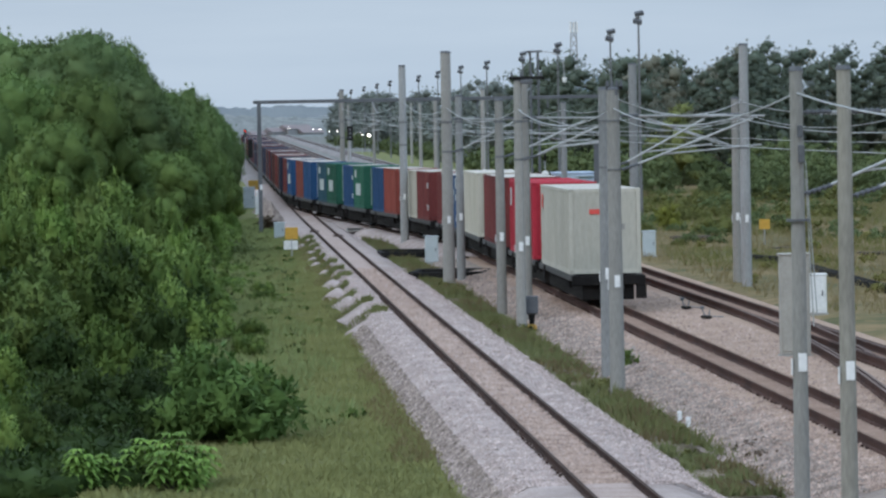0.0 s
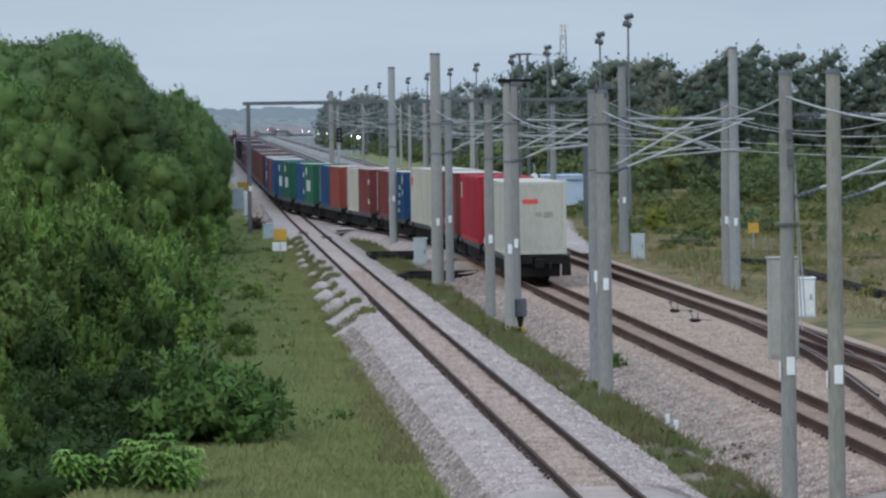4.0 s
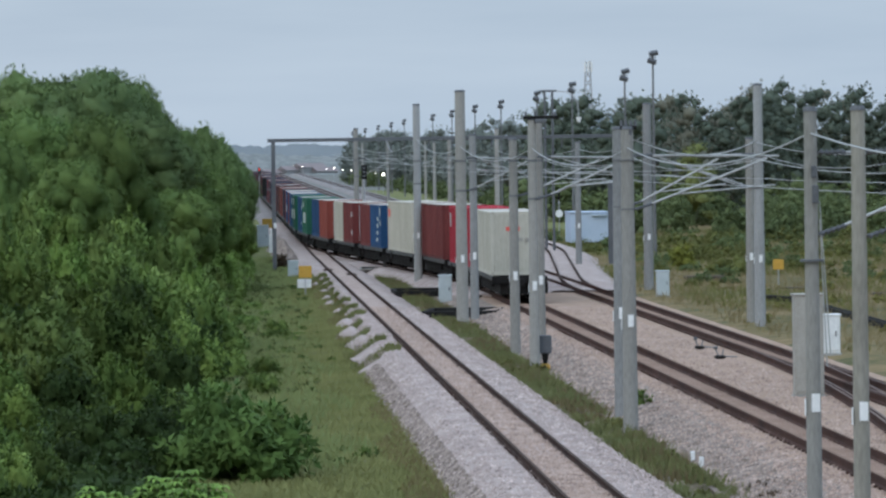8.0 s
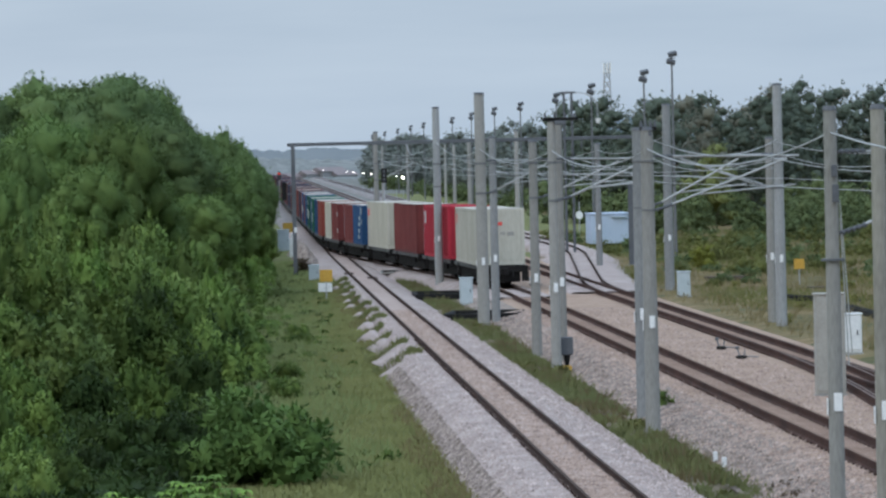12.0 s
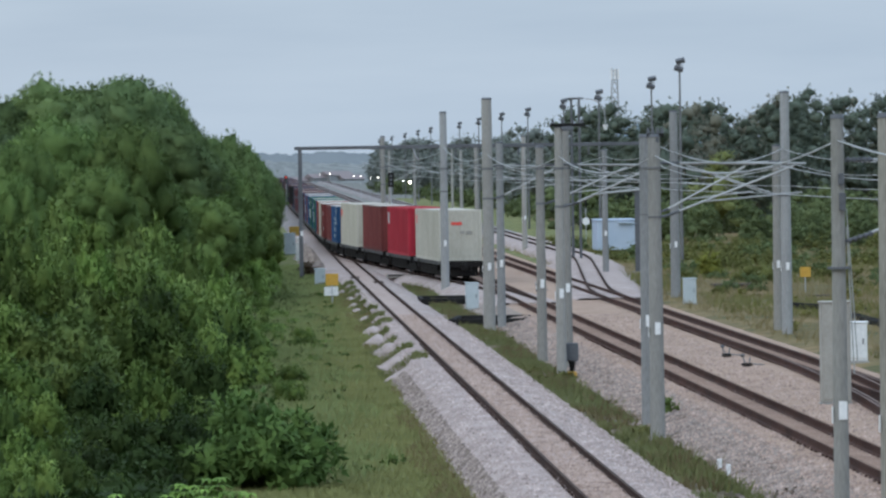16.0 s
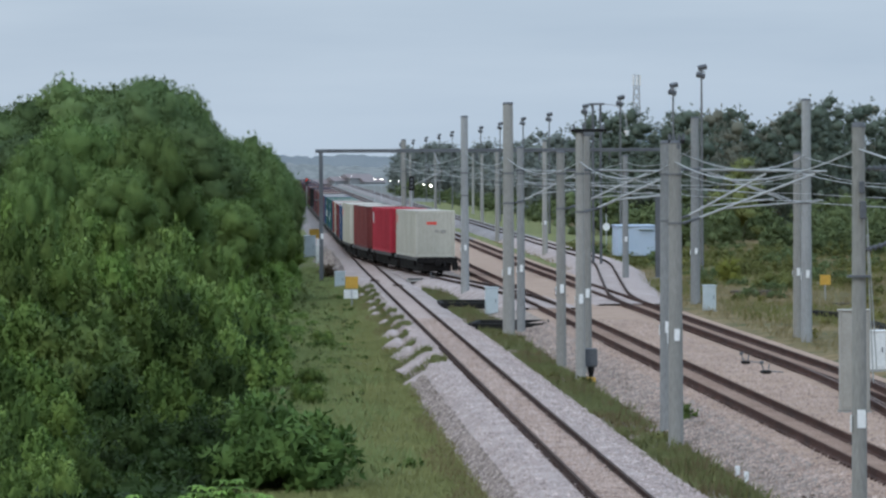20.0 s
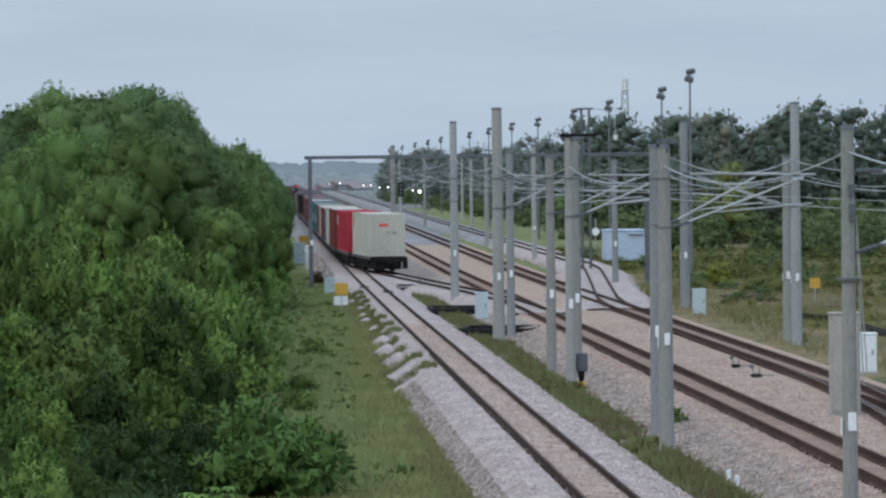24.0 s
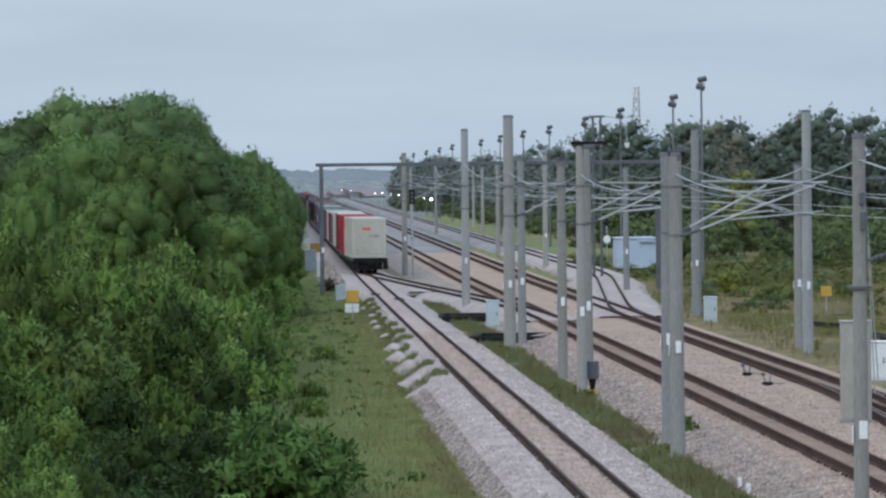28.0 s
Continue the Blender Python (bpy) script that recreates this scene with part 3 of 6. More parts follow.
def sag(a, b, d, n=10):
    a, b = Vector(a), Vector(b)
    return [a.lerp(b, i / n) - Vector((0, 0, 4 * d * (i / n) * (1 - i / n))) for i in range(n + 1)]


SUPPORTS = [30.0, 70.0, 109.4, 140.6, 180.2, 236.6, 273.8, 328.8, 400.0, 470.0, 545.0, 640.0, 760.0]
for cx in (X2, X3):
    msg, con = [], []
    for a, b in zip(SUPPORTS, SUPPORTS[1:]):
        msg += sag((cx + 0.1, a, 6.32 + rise(a)), (cx + 0.1, b, 6.32 + rise(b)), 0.35)[:-1]
        con += sag((cx + 0.15, a, 5.6 + rise(a)), (cx - 0.15, b, 5.6 + rise(b)), 0.03)[:-1]
    wire("messenger_wire", msg, 0.011, "pale catenary messenger wire above a track")
    wire("contact_wire", con, 0.01, "pale contact wire above a track")
# feeder conductors slung from mast to mast along the strip between the tracks
STRIP = [(10.0, 72.1, 6.75), (10.46, 109.4, 6.62), (10.31, 140.6, 6.7), (10.2, 180.2, 6.9), (10.98, 236.6, 7.5), (12.6, 273.8, 7.4), (10.6, 328.8, 7.4)]
for a, b in zip([(10.4, 40.0, 6.75)] + STRIP, STRIP):
    wire("feeder_wire", sag(a, b, 0.5), 0.017, "sagging feeder conductor between masts")
for a, b in [((21.7, 172.3, 6.9), (22.3, 222.3, 7.0)), ((21.7, 172.3, 6.9), (21.6, 120.0, 6.9)), ((22.3, 222.3, 7.6), (22.0, 262.0, 6.9)), ((22, 262, 6.9), (22, 337.8, 7.0)), ((10.46, 109.4, 6.9), (21.7, 172.3, 7.0))]:
    wire("feeder_wire", sag(a, b, 0.55), 0.015, "sagging feeder conductor between masts")
for y, x0, x1 in [(172.3, 21.7, 13.4), (222.3, 22.3, 13.4), (180.2, 10.3, 17.6)]:
    wire("cross_span_wire", sag((x0, y, 5.85), (x1, y, 5.78), 0.03), 0.012, "pale cross-span wire over the tracks")


# ---- floodlight columns ----
def floodlight(x, y, top):
    f = thing("floodlight_column", pose(x, y, -0.75), "slim grey yard floodlight column with two stacked lamp heads", "floodlight", "yard floodlights")
    h = top + 0.75
    part("column", rod(B(), (0, 0, 0), (0, 0, h), 0.12, 0.06, 8), M_CLAMP, f)
    for k, z in enumerate((h + 0.05, h - 0.5)):
        bm = box(B(), (0.05 - 0.12 * k, -0.1, z), (0.62, 0.35, 0.3), 0.04, pose(0, 0, 0, 25, 15 if k else -12, 0))
        part("lamp_head", bm, M_DGREY, f, "dark floodlight head")
    part("bracket", box(B(), (0, 0, h - 0.25), (0.5, 0.08, 0.08)), M_GALV, f)
    return f


for y, top in [(294.4, 13.4), (315, 12.6), (362, 12.5), (402, 12.4), (453, 12.3), (499, 12.4), (548, 12.4), (597, 12.4), (645, 12.5), (689, 12.6), (740, 12.6), (800, 12.6), (870, 12.6), (950, 12.6)]:
    floodlight(30.0, y, top)


# ---- the train ----
def train_x(y):
    return crossover_x(y)


TY = list(np.arange(0.0, 1500.0, 0.5))
TX = [train_x(y) for y in TY]
TS = [0.0]
for i in range(1, len(TY)):
    TS.append(TS[-1] + math.hypot(TX[i] - TX[i - 1], TY[i] - TY[i - 1]))
S_START = float(np.interp(145.54, TY, TS))


def on_track(s):
    return float(np.interp(s, TS, TX)), float(np.interp(s, TS, TY))


def run(t):
    return S_START + 6.232 * t - 0.009 * t * t


def offset_of(w):
    return w * 16.196 if w < 4 else 4 * 16.196 + (w - 4) * 17.016


def wagon_pose(w, t, z=0.0, along=0.0):
    s = run(t) + offset_of(w) + 6.1
    x0, y0 = on_track(s - 4.1)
    x1, y1 = on_track(s + 4.1)
    a = math.atan2(x1 - x0, y1 - y0)
    cx, cy = (x0 + x1) / 2 + math.sin(a) * along, (y0 + y1) / 2 + math.cos(a) * along
    r0, r1 = rise(y0), rise(y1)
    return pose(cx, cy, z + (r0 + r1) / 2 + along * (r1 - r0) / 8.2, math.degrees(math.atan((r1 - r0) / 8.2)), 0, -math.degrees(a))


def box_paint(name, a, b):
    return mat(name, a, b, 1.6, 0.87, 0.06, 9.0, per="object", stretch=(1, 1, 0.4))


PAINT = {
    "grey": box_paint("light_grey_container", (0.365, 0.35, 0.295), (0.475, 0.455, 0.39)),
    "white": box_paint("off_white_container", (0.41, 0.385, 0.315), (0.52, 0.49, 0.41)),
    "red": box_paint("bright_red_container", (0.3, 0.02, 0.034), (0.4, 0.034, 0.05)),
    "maroon": box_paint("maroon_container", (0.11, 0.027, 0.026), (0.165, 0.042, 0.038)),
    "orange": box_paint("orange_red_container", (0.19, 0.045, 0.034), (0.26, 0.066, 0.048)),
    "blue": box_paint("blue_container", (0.014, 0.05, 0.12), (0.028, 0.08, 0.18)),
    "green": box_paint("green_container", (0.015, 0.07, 0.045), (0.03, 0.12, 0.075)),
    "teal": box_paint("teal_container", (0.016, 0.052, 0.075), (0.028, 0.082, 0.11)),
    "brown": box_paint("brown_container", (0.07, 0.03, 0.027), (0.12, 0.055, 0.046)),
    "rust": box_paint("rust_red_container", (0.14, 0.04, 0.03), (0.22, 0.062, 0.045)),
    "navy": box_paint("dark_blue_container", (0.017, 0.021, 0.037), (0.032, 0.038, 0.064)),
}
M_ROOF = mat("dusty_roof", (0.37, 0.335, 0.29), (0.50, 0.46, 0.41), 1.5, 0.7, 0.05, 9.0)
M_LOGO = mat("red_lettering", (0.62, 0.06, 0.05), (0.7, 0.09, 0.07), 0.3, 0.6)
CONTAINERS = {}


def corrugated(length, height, pitch, depth):
    """Profile points along a corrugated wall: (along, out)."""
    n = int(length / pitch)
    p = length / n
    out = []
    for i in range(n):
        a = -length / 2 + i * p
        out += [(a, 0), (a + p * 0.3, 0), (a + p * 0.5, -depth), (a + p * 0.8, -depth)]
    out.append((length / 2, 0))
    return out


def panel(profile, z0, z1, place):
    vs, fs = [], []
    for a, o in profile:
        vs += [place(a, o, z0), place(a, o, z1)]
    for i in range(len(profile) - 1):
        fs.append((2 * i, 2 * i + 2, 2 * i + 3, 2 * i + 1))
    return vs, fs


def container(paint, length, height, roof, doors_rear, marks=()):
    """An ISO box with corrugated walls, frame, castings and doors; origin at the middle of its base."""
    key = (paint, length, height, roof, doors_rear, tuple(marks))
    if key in CONTAINERS:
        return None
    W = 2.438
    m = PAINT[paint]
    words = {"grey": "light grey", "white": "off-white", "red": "bright red", "maroon": "dark maroon", "orange": "orange-red", "blue": "blue", "green": "dark green", "teal": "blue-green", "brown": "dull brown", "navy": "very dark blue", "rust": "rust-red"}[paint]
    size = "forty-foot" if length > 8 else "twenty-foot"
    c = thing("shipping_container", Matrix.Identity(4), f"{words} corrugated steel {size} shipping container on a flat wagon", "container", "containers on the train")
    hl = length / 2
    for s in (-1, 1):
        vs, fs = panel(corrugated(length - 0.3, height, 0.28, 0.022), 0.16, height - 0.1, lambda a, o, z, s=s: (s * (W / 2 - 0.012 + o), a, z))
        part("side_wall", mesh("side_wall", vs, fs, m), None, c)
    vs, fs = panel(corrugated(W - 0.3, height, 0.25, 0.008), 0.16, height - 0.1, lambda a, o, z: (a, (hl - 0.012 + o) * (1 if doors_rear else -1), z))
    part("end_wall", mesh("end_wall", vs, fs, m), None, c)
    ey = -hl if doors_rear else hl
    for s in (-1, 1):
        d = part("door", box(B(), (s * 0.57, ey * 0.995, height / 2 + 0.03), (1.1, 0.05, height - 0.3), 0.012), m, c)
        for k in (0.22, 0.72):
            part("lock_rod", rod(B(), (s * k * 1.05, ey * 1.004, 0.2), (s * k * 1.05, ey * 1.004, height - 0.12), 0.02, n=6), M_GALV, d, "galvanised lock rod")
    bm = B()
    for s in (-1, 1):
        for e in (-1, 1):
            box(bm, (s * (W / 2 - 0.07), e * (hl - 0.08), height / 2), (0.14, 0.16, height - 0.01))
        box(bm, (s * (W / 2 - 0.03), 0, 0.08), (0.06, length - 0.3, 0.155))
        box(bm, (s * (W / 2 - 0.03), 0, height - 0.06), (0.055, length - 0.3, 0.11))
    for e in (-1, 1):
        box(bm, (0, e * (hl - 0.06), 0.09), (W - 0.28, 0.1, 0.15))
        box(bm, (0, e * (hl - 0.06), height - 0.06), (W - 0.28, 0.1, 0.115))
    part("frame", bm, m, c)
    part("floor", box(B(), (0, 0, 0.1), (W - 0.16, length - 0.2, 0.06)), M_DARK, c, "dark floor")
    vs, fs = panel(corrugated(length - 0.25, height, 0.42, 0.02), -W / 2 + 0.06, W / 2 - 0.06, lambda a, o, z: (z, a, height - 0.012 + o))
    part("roof", mesh("roof", vs, fs, M_ROOF if roof == "pale" else m), None, c, "dusty pale roof sheet" if roof == "pale" else "")
    for s in (-1, 1):
        for e in (-1, 1):
            for z in (0.06, height - 0.055):
                part("corner_casting", box(B(), (s * (W / 2 - 0.085), e * (hl - 0.085), z), (0.178, 0.178, 0.12), 0.012), m, c)
    for kind, name, y, z, w, h, mm in marks:
        if kind == "end":
            part(name, box(B(), (y, -hl - 0.006, z), (w, 0.008, h)), mm, c, "plain bar in place of lettering")
        else:
            part(name, box(B(), (-W / 2 - 0.004, y, z), (0.008, w, h)), mm, c, "plain bar in place of lettering")
    CONTAINERS[key] = c
    return c


def bogie_meshes():
    bm = B()
    for s in (-1, 1):
        box(bm, (s * 0.78, 0, 0.46), (0.1, 2.3, 0.16), 0.03)
        box(bm, (s * 0.78, 0, 0.62), (0.1, 0.9, 0.2), 0.03)
        for e in (-0.85, 0.85):
            box(bm, (s * 0.78, e, 0.42), (0.16, 0.26, 0.26), 0.03)
        for e in (-0.16, 0, 0.16):
            rod(bm, (s * 0.78, e, 0.36), (s * 0.78, e, 0.6), 0.07, n=8)
    box(bm, (0, 0, 0.6), (1.7, 0.32, 0.22), 0.03)
    for e in (-0.36, 0.36):
        box(bm, (0, e, 0.34), (1.5, 0.1, 0.1))
    frame_me = finish(bm, "bogie_frame", M_DARK)
    bm = B()
    for s in (-1, 1):
        rod(bm, (s * 0.53 - 0.05, 0, 0), (s * 0.53 + 0.05, 0, 0), 0.42, n=20)
        rod(bm, (s * 0.47 - 0.02, 0, 0), (s * 0.47 + 0.02, 0, 0), 0.45, n=20)
        box(bm, (s * 0.59, 0, 0), (0.02, 0.5, 0.05))
    rod(bm, (-0.6, 0, 0), (0.6, 0, 0), 0.08, n=8)
    return frame_me, finish(bm, "wheelset", M_DARK)


BOGIE, WHEELSET = bogie_meshes()


def wagon(last=False):
    v = thing("flat_wagon", Matrix.Identity(4), "black steel flat wagon, last of the train" if last else "black steel container flat wagon on two bogies", "wagon", "wagons of the train")
    L = 14.3
    bm = B()
    box(bm, (0, 0, 0.84), (0.46, L, 0.36), 0.02)
    part("centre_sill", bm, M_DARK, v)
    for s in (-1, 1):
        bm = box(B(), (s * 1.18, 0, 0.95), (0.14, L - 0.3, 0.2), 0.015)
        part("side_sill", bm, M_SILL, v)
    for e in (-1, 1):
        part("headstock", box(B(), (0, e * (L / 2 - 0.1), 0.88), (2.5, 0.2, 0.34), 0.02), M_DARK, v)
        bm = rod(B(), (0, e * L / 2, 0.76), (0, e * (L / 2 + 0.5), 0.76), 0.09, n=8)
        box(bm, (0, e * (L / 2 + 0.6), 0.76), (0.34, 0.36, 0.4), 0.05)
        part("coupler", bm, M_DARK, v)
        part("brake_hose", mesh("brake_hose", *tube_along([(0.45, e * L / 2, 0.8), (0.47, e * (L / 2 + 0.25), 0.6), (0.4, e * (L / 2 + 0.5), 0.52)], 0.03, 6), M_BLACK), None, v)
    for y in (-5.0, -3.0, -1.0, 1.0, 3.0, 5.0):
        part("crossbearer", box(B(), (0, y, 0.9), (2.24, 0.16, 0.2)), M_DARK, v)
    for y in (-6.0, -0.06, 0.06, 6.0):
        for s in (-1, 1):
            part("twist_lock", box(B(), (s * 1.13, y, 1.055), (0.1, 0.1, 0.03)), M_DARK, v)
    for s in (-1, 1):
        part("truss", box(B(), (s * 0.95, 0, 0.66), (0.1, 6.2, 0.34), 0.02), M_DARK, v)
    # solid dark block added to fill the black gap under the deck
    part("underframe", box(B(), (0, 0, 0.52), (1.75, 13.9, 0.62), 0.03), M_DARK, v)
    part("brake_cylinder", rod(B(), (0.45, 1.1, 0.68), (0.45, 1.9, 0.68), 0.16, n=10), M_DARK, v)
    part("air_tank", rod(B(), (-0.5, -1.9, 0.62), (-0.5, -0.9, 0.62), 0.2, n=10), M_DARK, v)
    part("hand_wheel", rod(B(), (-1.27, 4.1, 0.8), (-1.31, 4.1, 0.8), 0.25, n=14), M_DARK, v)
    if last:
        part("step", box(B(), (1.1, -L / 2 + 0.05, 0.5), (0.36, 0.06, 0.5)), M_DARK, v)
    for e in (-4.1, 4.1):
        b = part("bogie", BOGIE, None, v)
        b.matrix_basis = pose(0, e, 0)
        for k in (-0.85, 0.85):
            ws = part("wheelset", WHEELSET, None, b)
            ws.matrix_basis = pose(0, k, 0.44)
    return v


Z_DECK = 1.059
WHITE_BAR = mat("faded_white_paint", (0.36, 0.40, 0.38), (0.5, 0.53, 0.5), 0.5, 0.7, 0.05, 12.0)
GREY_MARKS = (("end", "lettering_bar", 0.1, 1.62, 0.26, 0.16, M_CONC), ("end", "lettering_bar", 0.5, 1.6, 0.34, 0.2, M_CONC), ("end", "logo_patch", -0.22, 2.12, 0.62, 0.17, M_LOGO), ("side", "logo_patch", 5.3, 2.3, 0.5, 0.5, M_LOGO))
WHITE_MARKS = (("side", "logo_patch", 5.2, 2.2, 0.9, 0.45, M_LOGO),)
RED_MARKS = (("side", "lettering_bar", 5.2, 2.2, 0.7, 0.7, WHITE_BAR),)
BLUE_MARKS = tuple(("side", "lettering_bar", -1.4 + 0.18 * k, 1.75 - 0.42 * k, 0.75, 0.24, WHITE_BAR) for k in range(4)) + (("side", "lettering_bar", -2.6, 2.2, 0.4, 0.5, WHITE_BAR), ("side", "lettering_bar", -2.6, 1.5, 0.4, 0.3, WHITE_BAR))
GREEN_MARKS = (("side", "logo_patch", 0.2, 1.15, 2.6, 0.72, WHITE_BAR), ("side", "lettering_bar", 1.6, 2.1, 0.9, 0.45, WHITE_BAR))
MAROON_MARKS = tuple(("side", "lettering_bar", -2.6, 0.7 + 1.15 * k, 0.55, 0.3, WHITE_BAR) for k in range(2))
CONSIST = {0: [("grey", 40, GREY_MARKS)], 1: [("red", 40, RED_MARKS)], 2: [("maroon", 40, ())], 3: [("white", 40, WHITE_MARKS)],
           4: [("blue", 20, BLUE_MARKS), ("maroon", 20, ())], 5: [("maroon", 20, MAROON_MARKS), ("white", 20, ())], 6: [("orange", 20, ()), ("blue", 20, ())],
           7: [("green", 20, GREEN_MARKS), ("blue", 20, MAROON_MARKS)], 8: [("green", 20, GREEN_MARKS), ("teal", 20, GREEN_MARKS)], 9: [("blue", 20, ()), ("rust", 20, ())],
           10: [("blue", 20, GREEN_MARKS), ("maroon", 20, ())], 11: [("navy", 20, ()), ("brown", 20, ())], 12: [("maroon", 20, ()), ("brown", 20, ())]}
FAR = ["navy", "navy", "brown", "navy", "maroon", "navy", "brown", "navy"]
N_WAGONS = 31
RIDERS = []
WAGON_LAST, WAGON_PLAIN = wagon(True), None
RIDERS.append((WAGON_LAST, 0, 0.0, 0.0))
for w in range(N_WAGONS):
    if w == 1:
        WAGON_PLAIN = wagon()
        RIDERS.append((WAGON_PLAIN, w, 0.0, 0.0))
    elif w > 1:
        RIDERS.append((copy_thing(WAGON_PLAIN, Matrix.Identity(4)), w, 0.0, 0.0))
    load = CONSIST.get(w) or [(FAR[(2 * w + k) % 8], 20, ()) for k in range(2)]
    for k, (paint, size, marks) in enumerate(load):
        length, height = (12.192, 2.896) if size == 40 else (6.058, 2.591)
        roof = "own" if paint in ("red", "brown", "navy", "green", "teal") else "pale"
        doors = paint not in ("grey", "white")
        made = container(paint, length, height, roof, doors, marks)
        if made is None:
            made = copy_thing(CONTAINERS[(paint, length, height, roof, doors, tuple(marks))], Matrix.Identity(4))
        RIDERS.append((made, w, Z_DECK, 0.0 if size == 40 else (-3.065 if k == 0 else 3.065)))


# ---- cabinets, boards, cabin ----
def cabinet(x, y, z, w, d, h, material, label):
    c = thing("trackside_cabinet", pose(x, y, z), label, "cabinet", "trackside cabinets")
    part("body", box(B(), (0, 0, h / 2 + 0.05), (w, d, h - 0.1), 0.02), material, c)
    part("plinth", box(B(), (0, 0, 0.02), (w + 0.1, d + 0.1, 0.16), 0.02), M_CONC, c, "concrete plinth")
    part("lid", box(B(), (0, 0, h), (w + 0.08, d + 0.08, 0.06), 0.02), material, c)
    part("door", box(B(), (0, -d / 2 - 0.012, h / 2 + 0.05), (w - 0.12, 0.02, h - 0.28), 0.008), material, c)
    part("handle", box(B(), (w * 0.3, -d / 2 - 0.035, h * 0.55), (0.04, 0.03, 0.18)), M_DGREY, c, "dark handle")
    return c


cabinet(11.0, 209.2, -0.7, 0.62, 0.5, 1.42, M_CAB, "pale blue-grey steel trackside cabinet beside a mast")
cabinet(4.45, 258.7, -0.62, 0.62, 0.5, 1.0, M_CAB, "small pale cabinet beside the near track")
cabinet(3.6, 350.0, -0.66, 0.95, 0.7, 1.85, M_CABGREY, "grey-blue cabinet behind the gantry leg")
cabinet(21.9, 211.5, -0.6, 0.62, 0.5, 1.3, M_CAB, "pale cabinet on the far side of the tracks")
cabinet(21.0, 147.6, -0.6, 0.78, 0.55, 1.42, M_WHITE, "white cabinet on the far side of the tracks")
cabinet(16.08, 116.9, -0.3, 0.8, 0.5, 2.85, M_BEIGE, "tall pale grey concrete box between the tracks")


def board(x, y, z, w, h, post, label, extra=False):
    b = thing("yellow_board", pose(x, y, z), label, "sign", "yellow boards")
    part("board", box(B(), (0, 0, post + h / 2), (w, 0.04, h), 0.008), M_YELLOW, b, "yellow board")
    part("post", rod(B(), (0, 0.04, 0), (0, 0.04, post + h), 0.035, n=8), M_GALV, b)
    if extra:
        part("box", box(B(), (-0.05, 0.12, post - 0.3), (0.72, 0.2, 0.46), 0.02), M_WHITE, b, "white box under the board")
    return b


board(4.44, 222.0, -0.7, 0.66, 0.62, 1.06, "yellow board over a white box beside the near track", True)
board(30.5, 233.2, -0.8, 0.58, 0.55, 0.9, "yellow square board on a thin post in the field")


board(4.0, 352.0, -0.66, 0.82, 0.75, 1.62, "ochre board behind the grey-blue cabinet at the gantry leg")
q = thing("white_post", pose(4.28, 349.0, -0.62), "square white post beside the grey-blue cabinet", "post")
part("post", box(B(), (0, 0, 0.75), (0.22, 0.2, 1.5), 0.02), M_WHITE, q)
part("foot", box(B(), (0, 0, 0.04), (0.4, 0.4, 0.2), 0.02), M_CONC, q, "concrete foot")
q = thing("steel_column", pose(25.5, 278.5, -0.75), "plain dark steel column beside the site cabin", "column")
part("flange", box(B(), (0, -0.13, 2.75), (0.34, 0.03, 5.5)), M_DGREY, q)
part("flange", box(B(), (0, 0.13, 2.75), (0.34, 0.03, 5.5)), M_DGREY, q)
part("web", box(B(), (0, 0, 2.75), (0.03, 0.23, 5.5)), M_DGREY, q)
part("base", box(B(), (0, 0, 0.08), (0.7, 0.7, 0.2), 0.02), M_CONC, q, "concrete base")


def ballast_mound(x, y, w, d, h, seed):
    """A tipped heap of stone with a lumpy surface."""
    n, k = 20, 7
    vs, fs = [(0, 0, h)], []
    for j in range(1, k + 1):
        u = j / k
        for i in range(n):
            a = 2 * math.pi * i / n
            e = 1 + 0.22 * nz(math.cos(a) * 2, math.sin(a) * 2, 1.0, seed)
            z = h * (0.5 + 0.5 * math.cos(math.pi * u)) + 0.08 * h * nz(i * 1.3, j * 1.7, 1.0, seed)
            vs.append((w / 2 * u * e * math.cos(a), d / 2 * u * e * math.sin(a), z - 0.12 * u))
    for i in range(n):
        fs.append((0, 1 + i, 1 + (i + 1) % n))
        for j in range(k - 1):
            fs.append((1 + j * n + i, 1 + (j + 1) * n + i, 1 + (j + 1) * n + (i + 1) % n, 1 + j * n + (i + 1) % n))
    ob = new("ballast_mound", mesh("ballast_mound", vs, fs, M_SHOULDER if h > 0.5 else M_BALLAST, True))
    ob.matrix_basis = pose(x, y, -0.55 + rise(y))
    tagged(ob, "tipped mound of pale ballast stone beside the near track", "mound", "ballast mounds")


MOUNDS = [(4.8, 302, 1.9, 9, 0.95), (4.7, 317, 2.1, 12, 1.1), (4.6, 335, 2.0, 13, 1.0), (4.85, 286, 1.7, 8, 0.75)]
for i, (x, y, w, d, h) in enumerate(MOUNDS + [(5.35 + 0.1 * math.sin(k * 2.1), 152 + k * 10.2 + 1.5 * math.sin(k * 1.7), 1.5, 6.5 + math.sin(k), 0.3) for k in range(9)]):
    ballast_mound(x, y, w, d, h, i * 2.7)


p = thing("white_post", pose(4.01, 328.7, -0.72), "broad white marker post beside the gantry leg", "marker post")
part("post", box(B(), (0, 0, 0.78), (0.34, 0.1, 1.5), 0.02), M_WHITE, p)
part("foot", box(B(), (0, 0, 0.06), (0.44, 0.24, 0.16), 0.02), M_CONC, p)


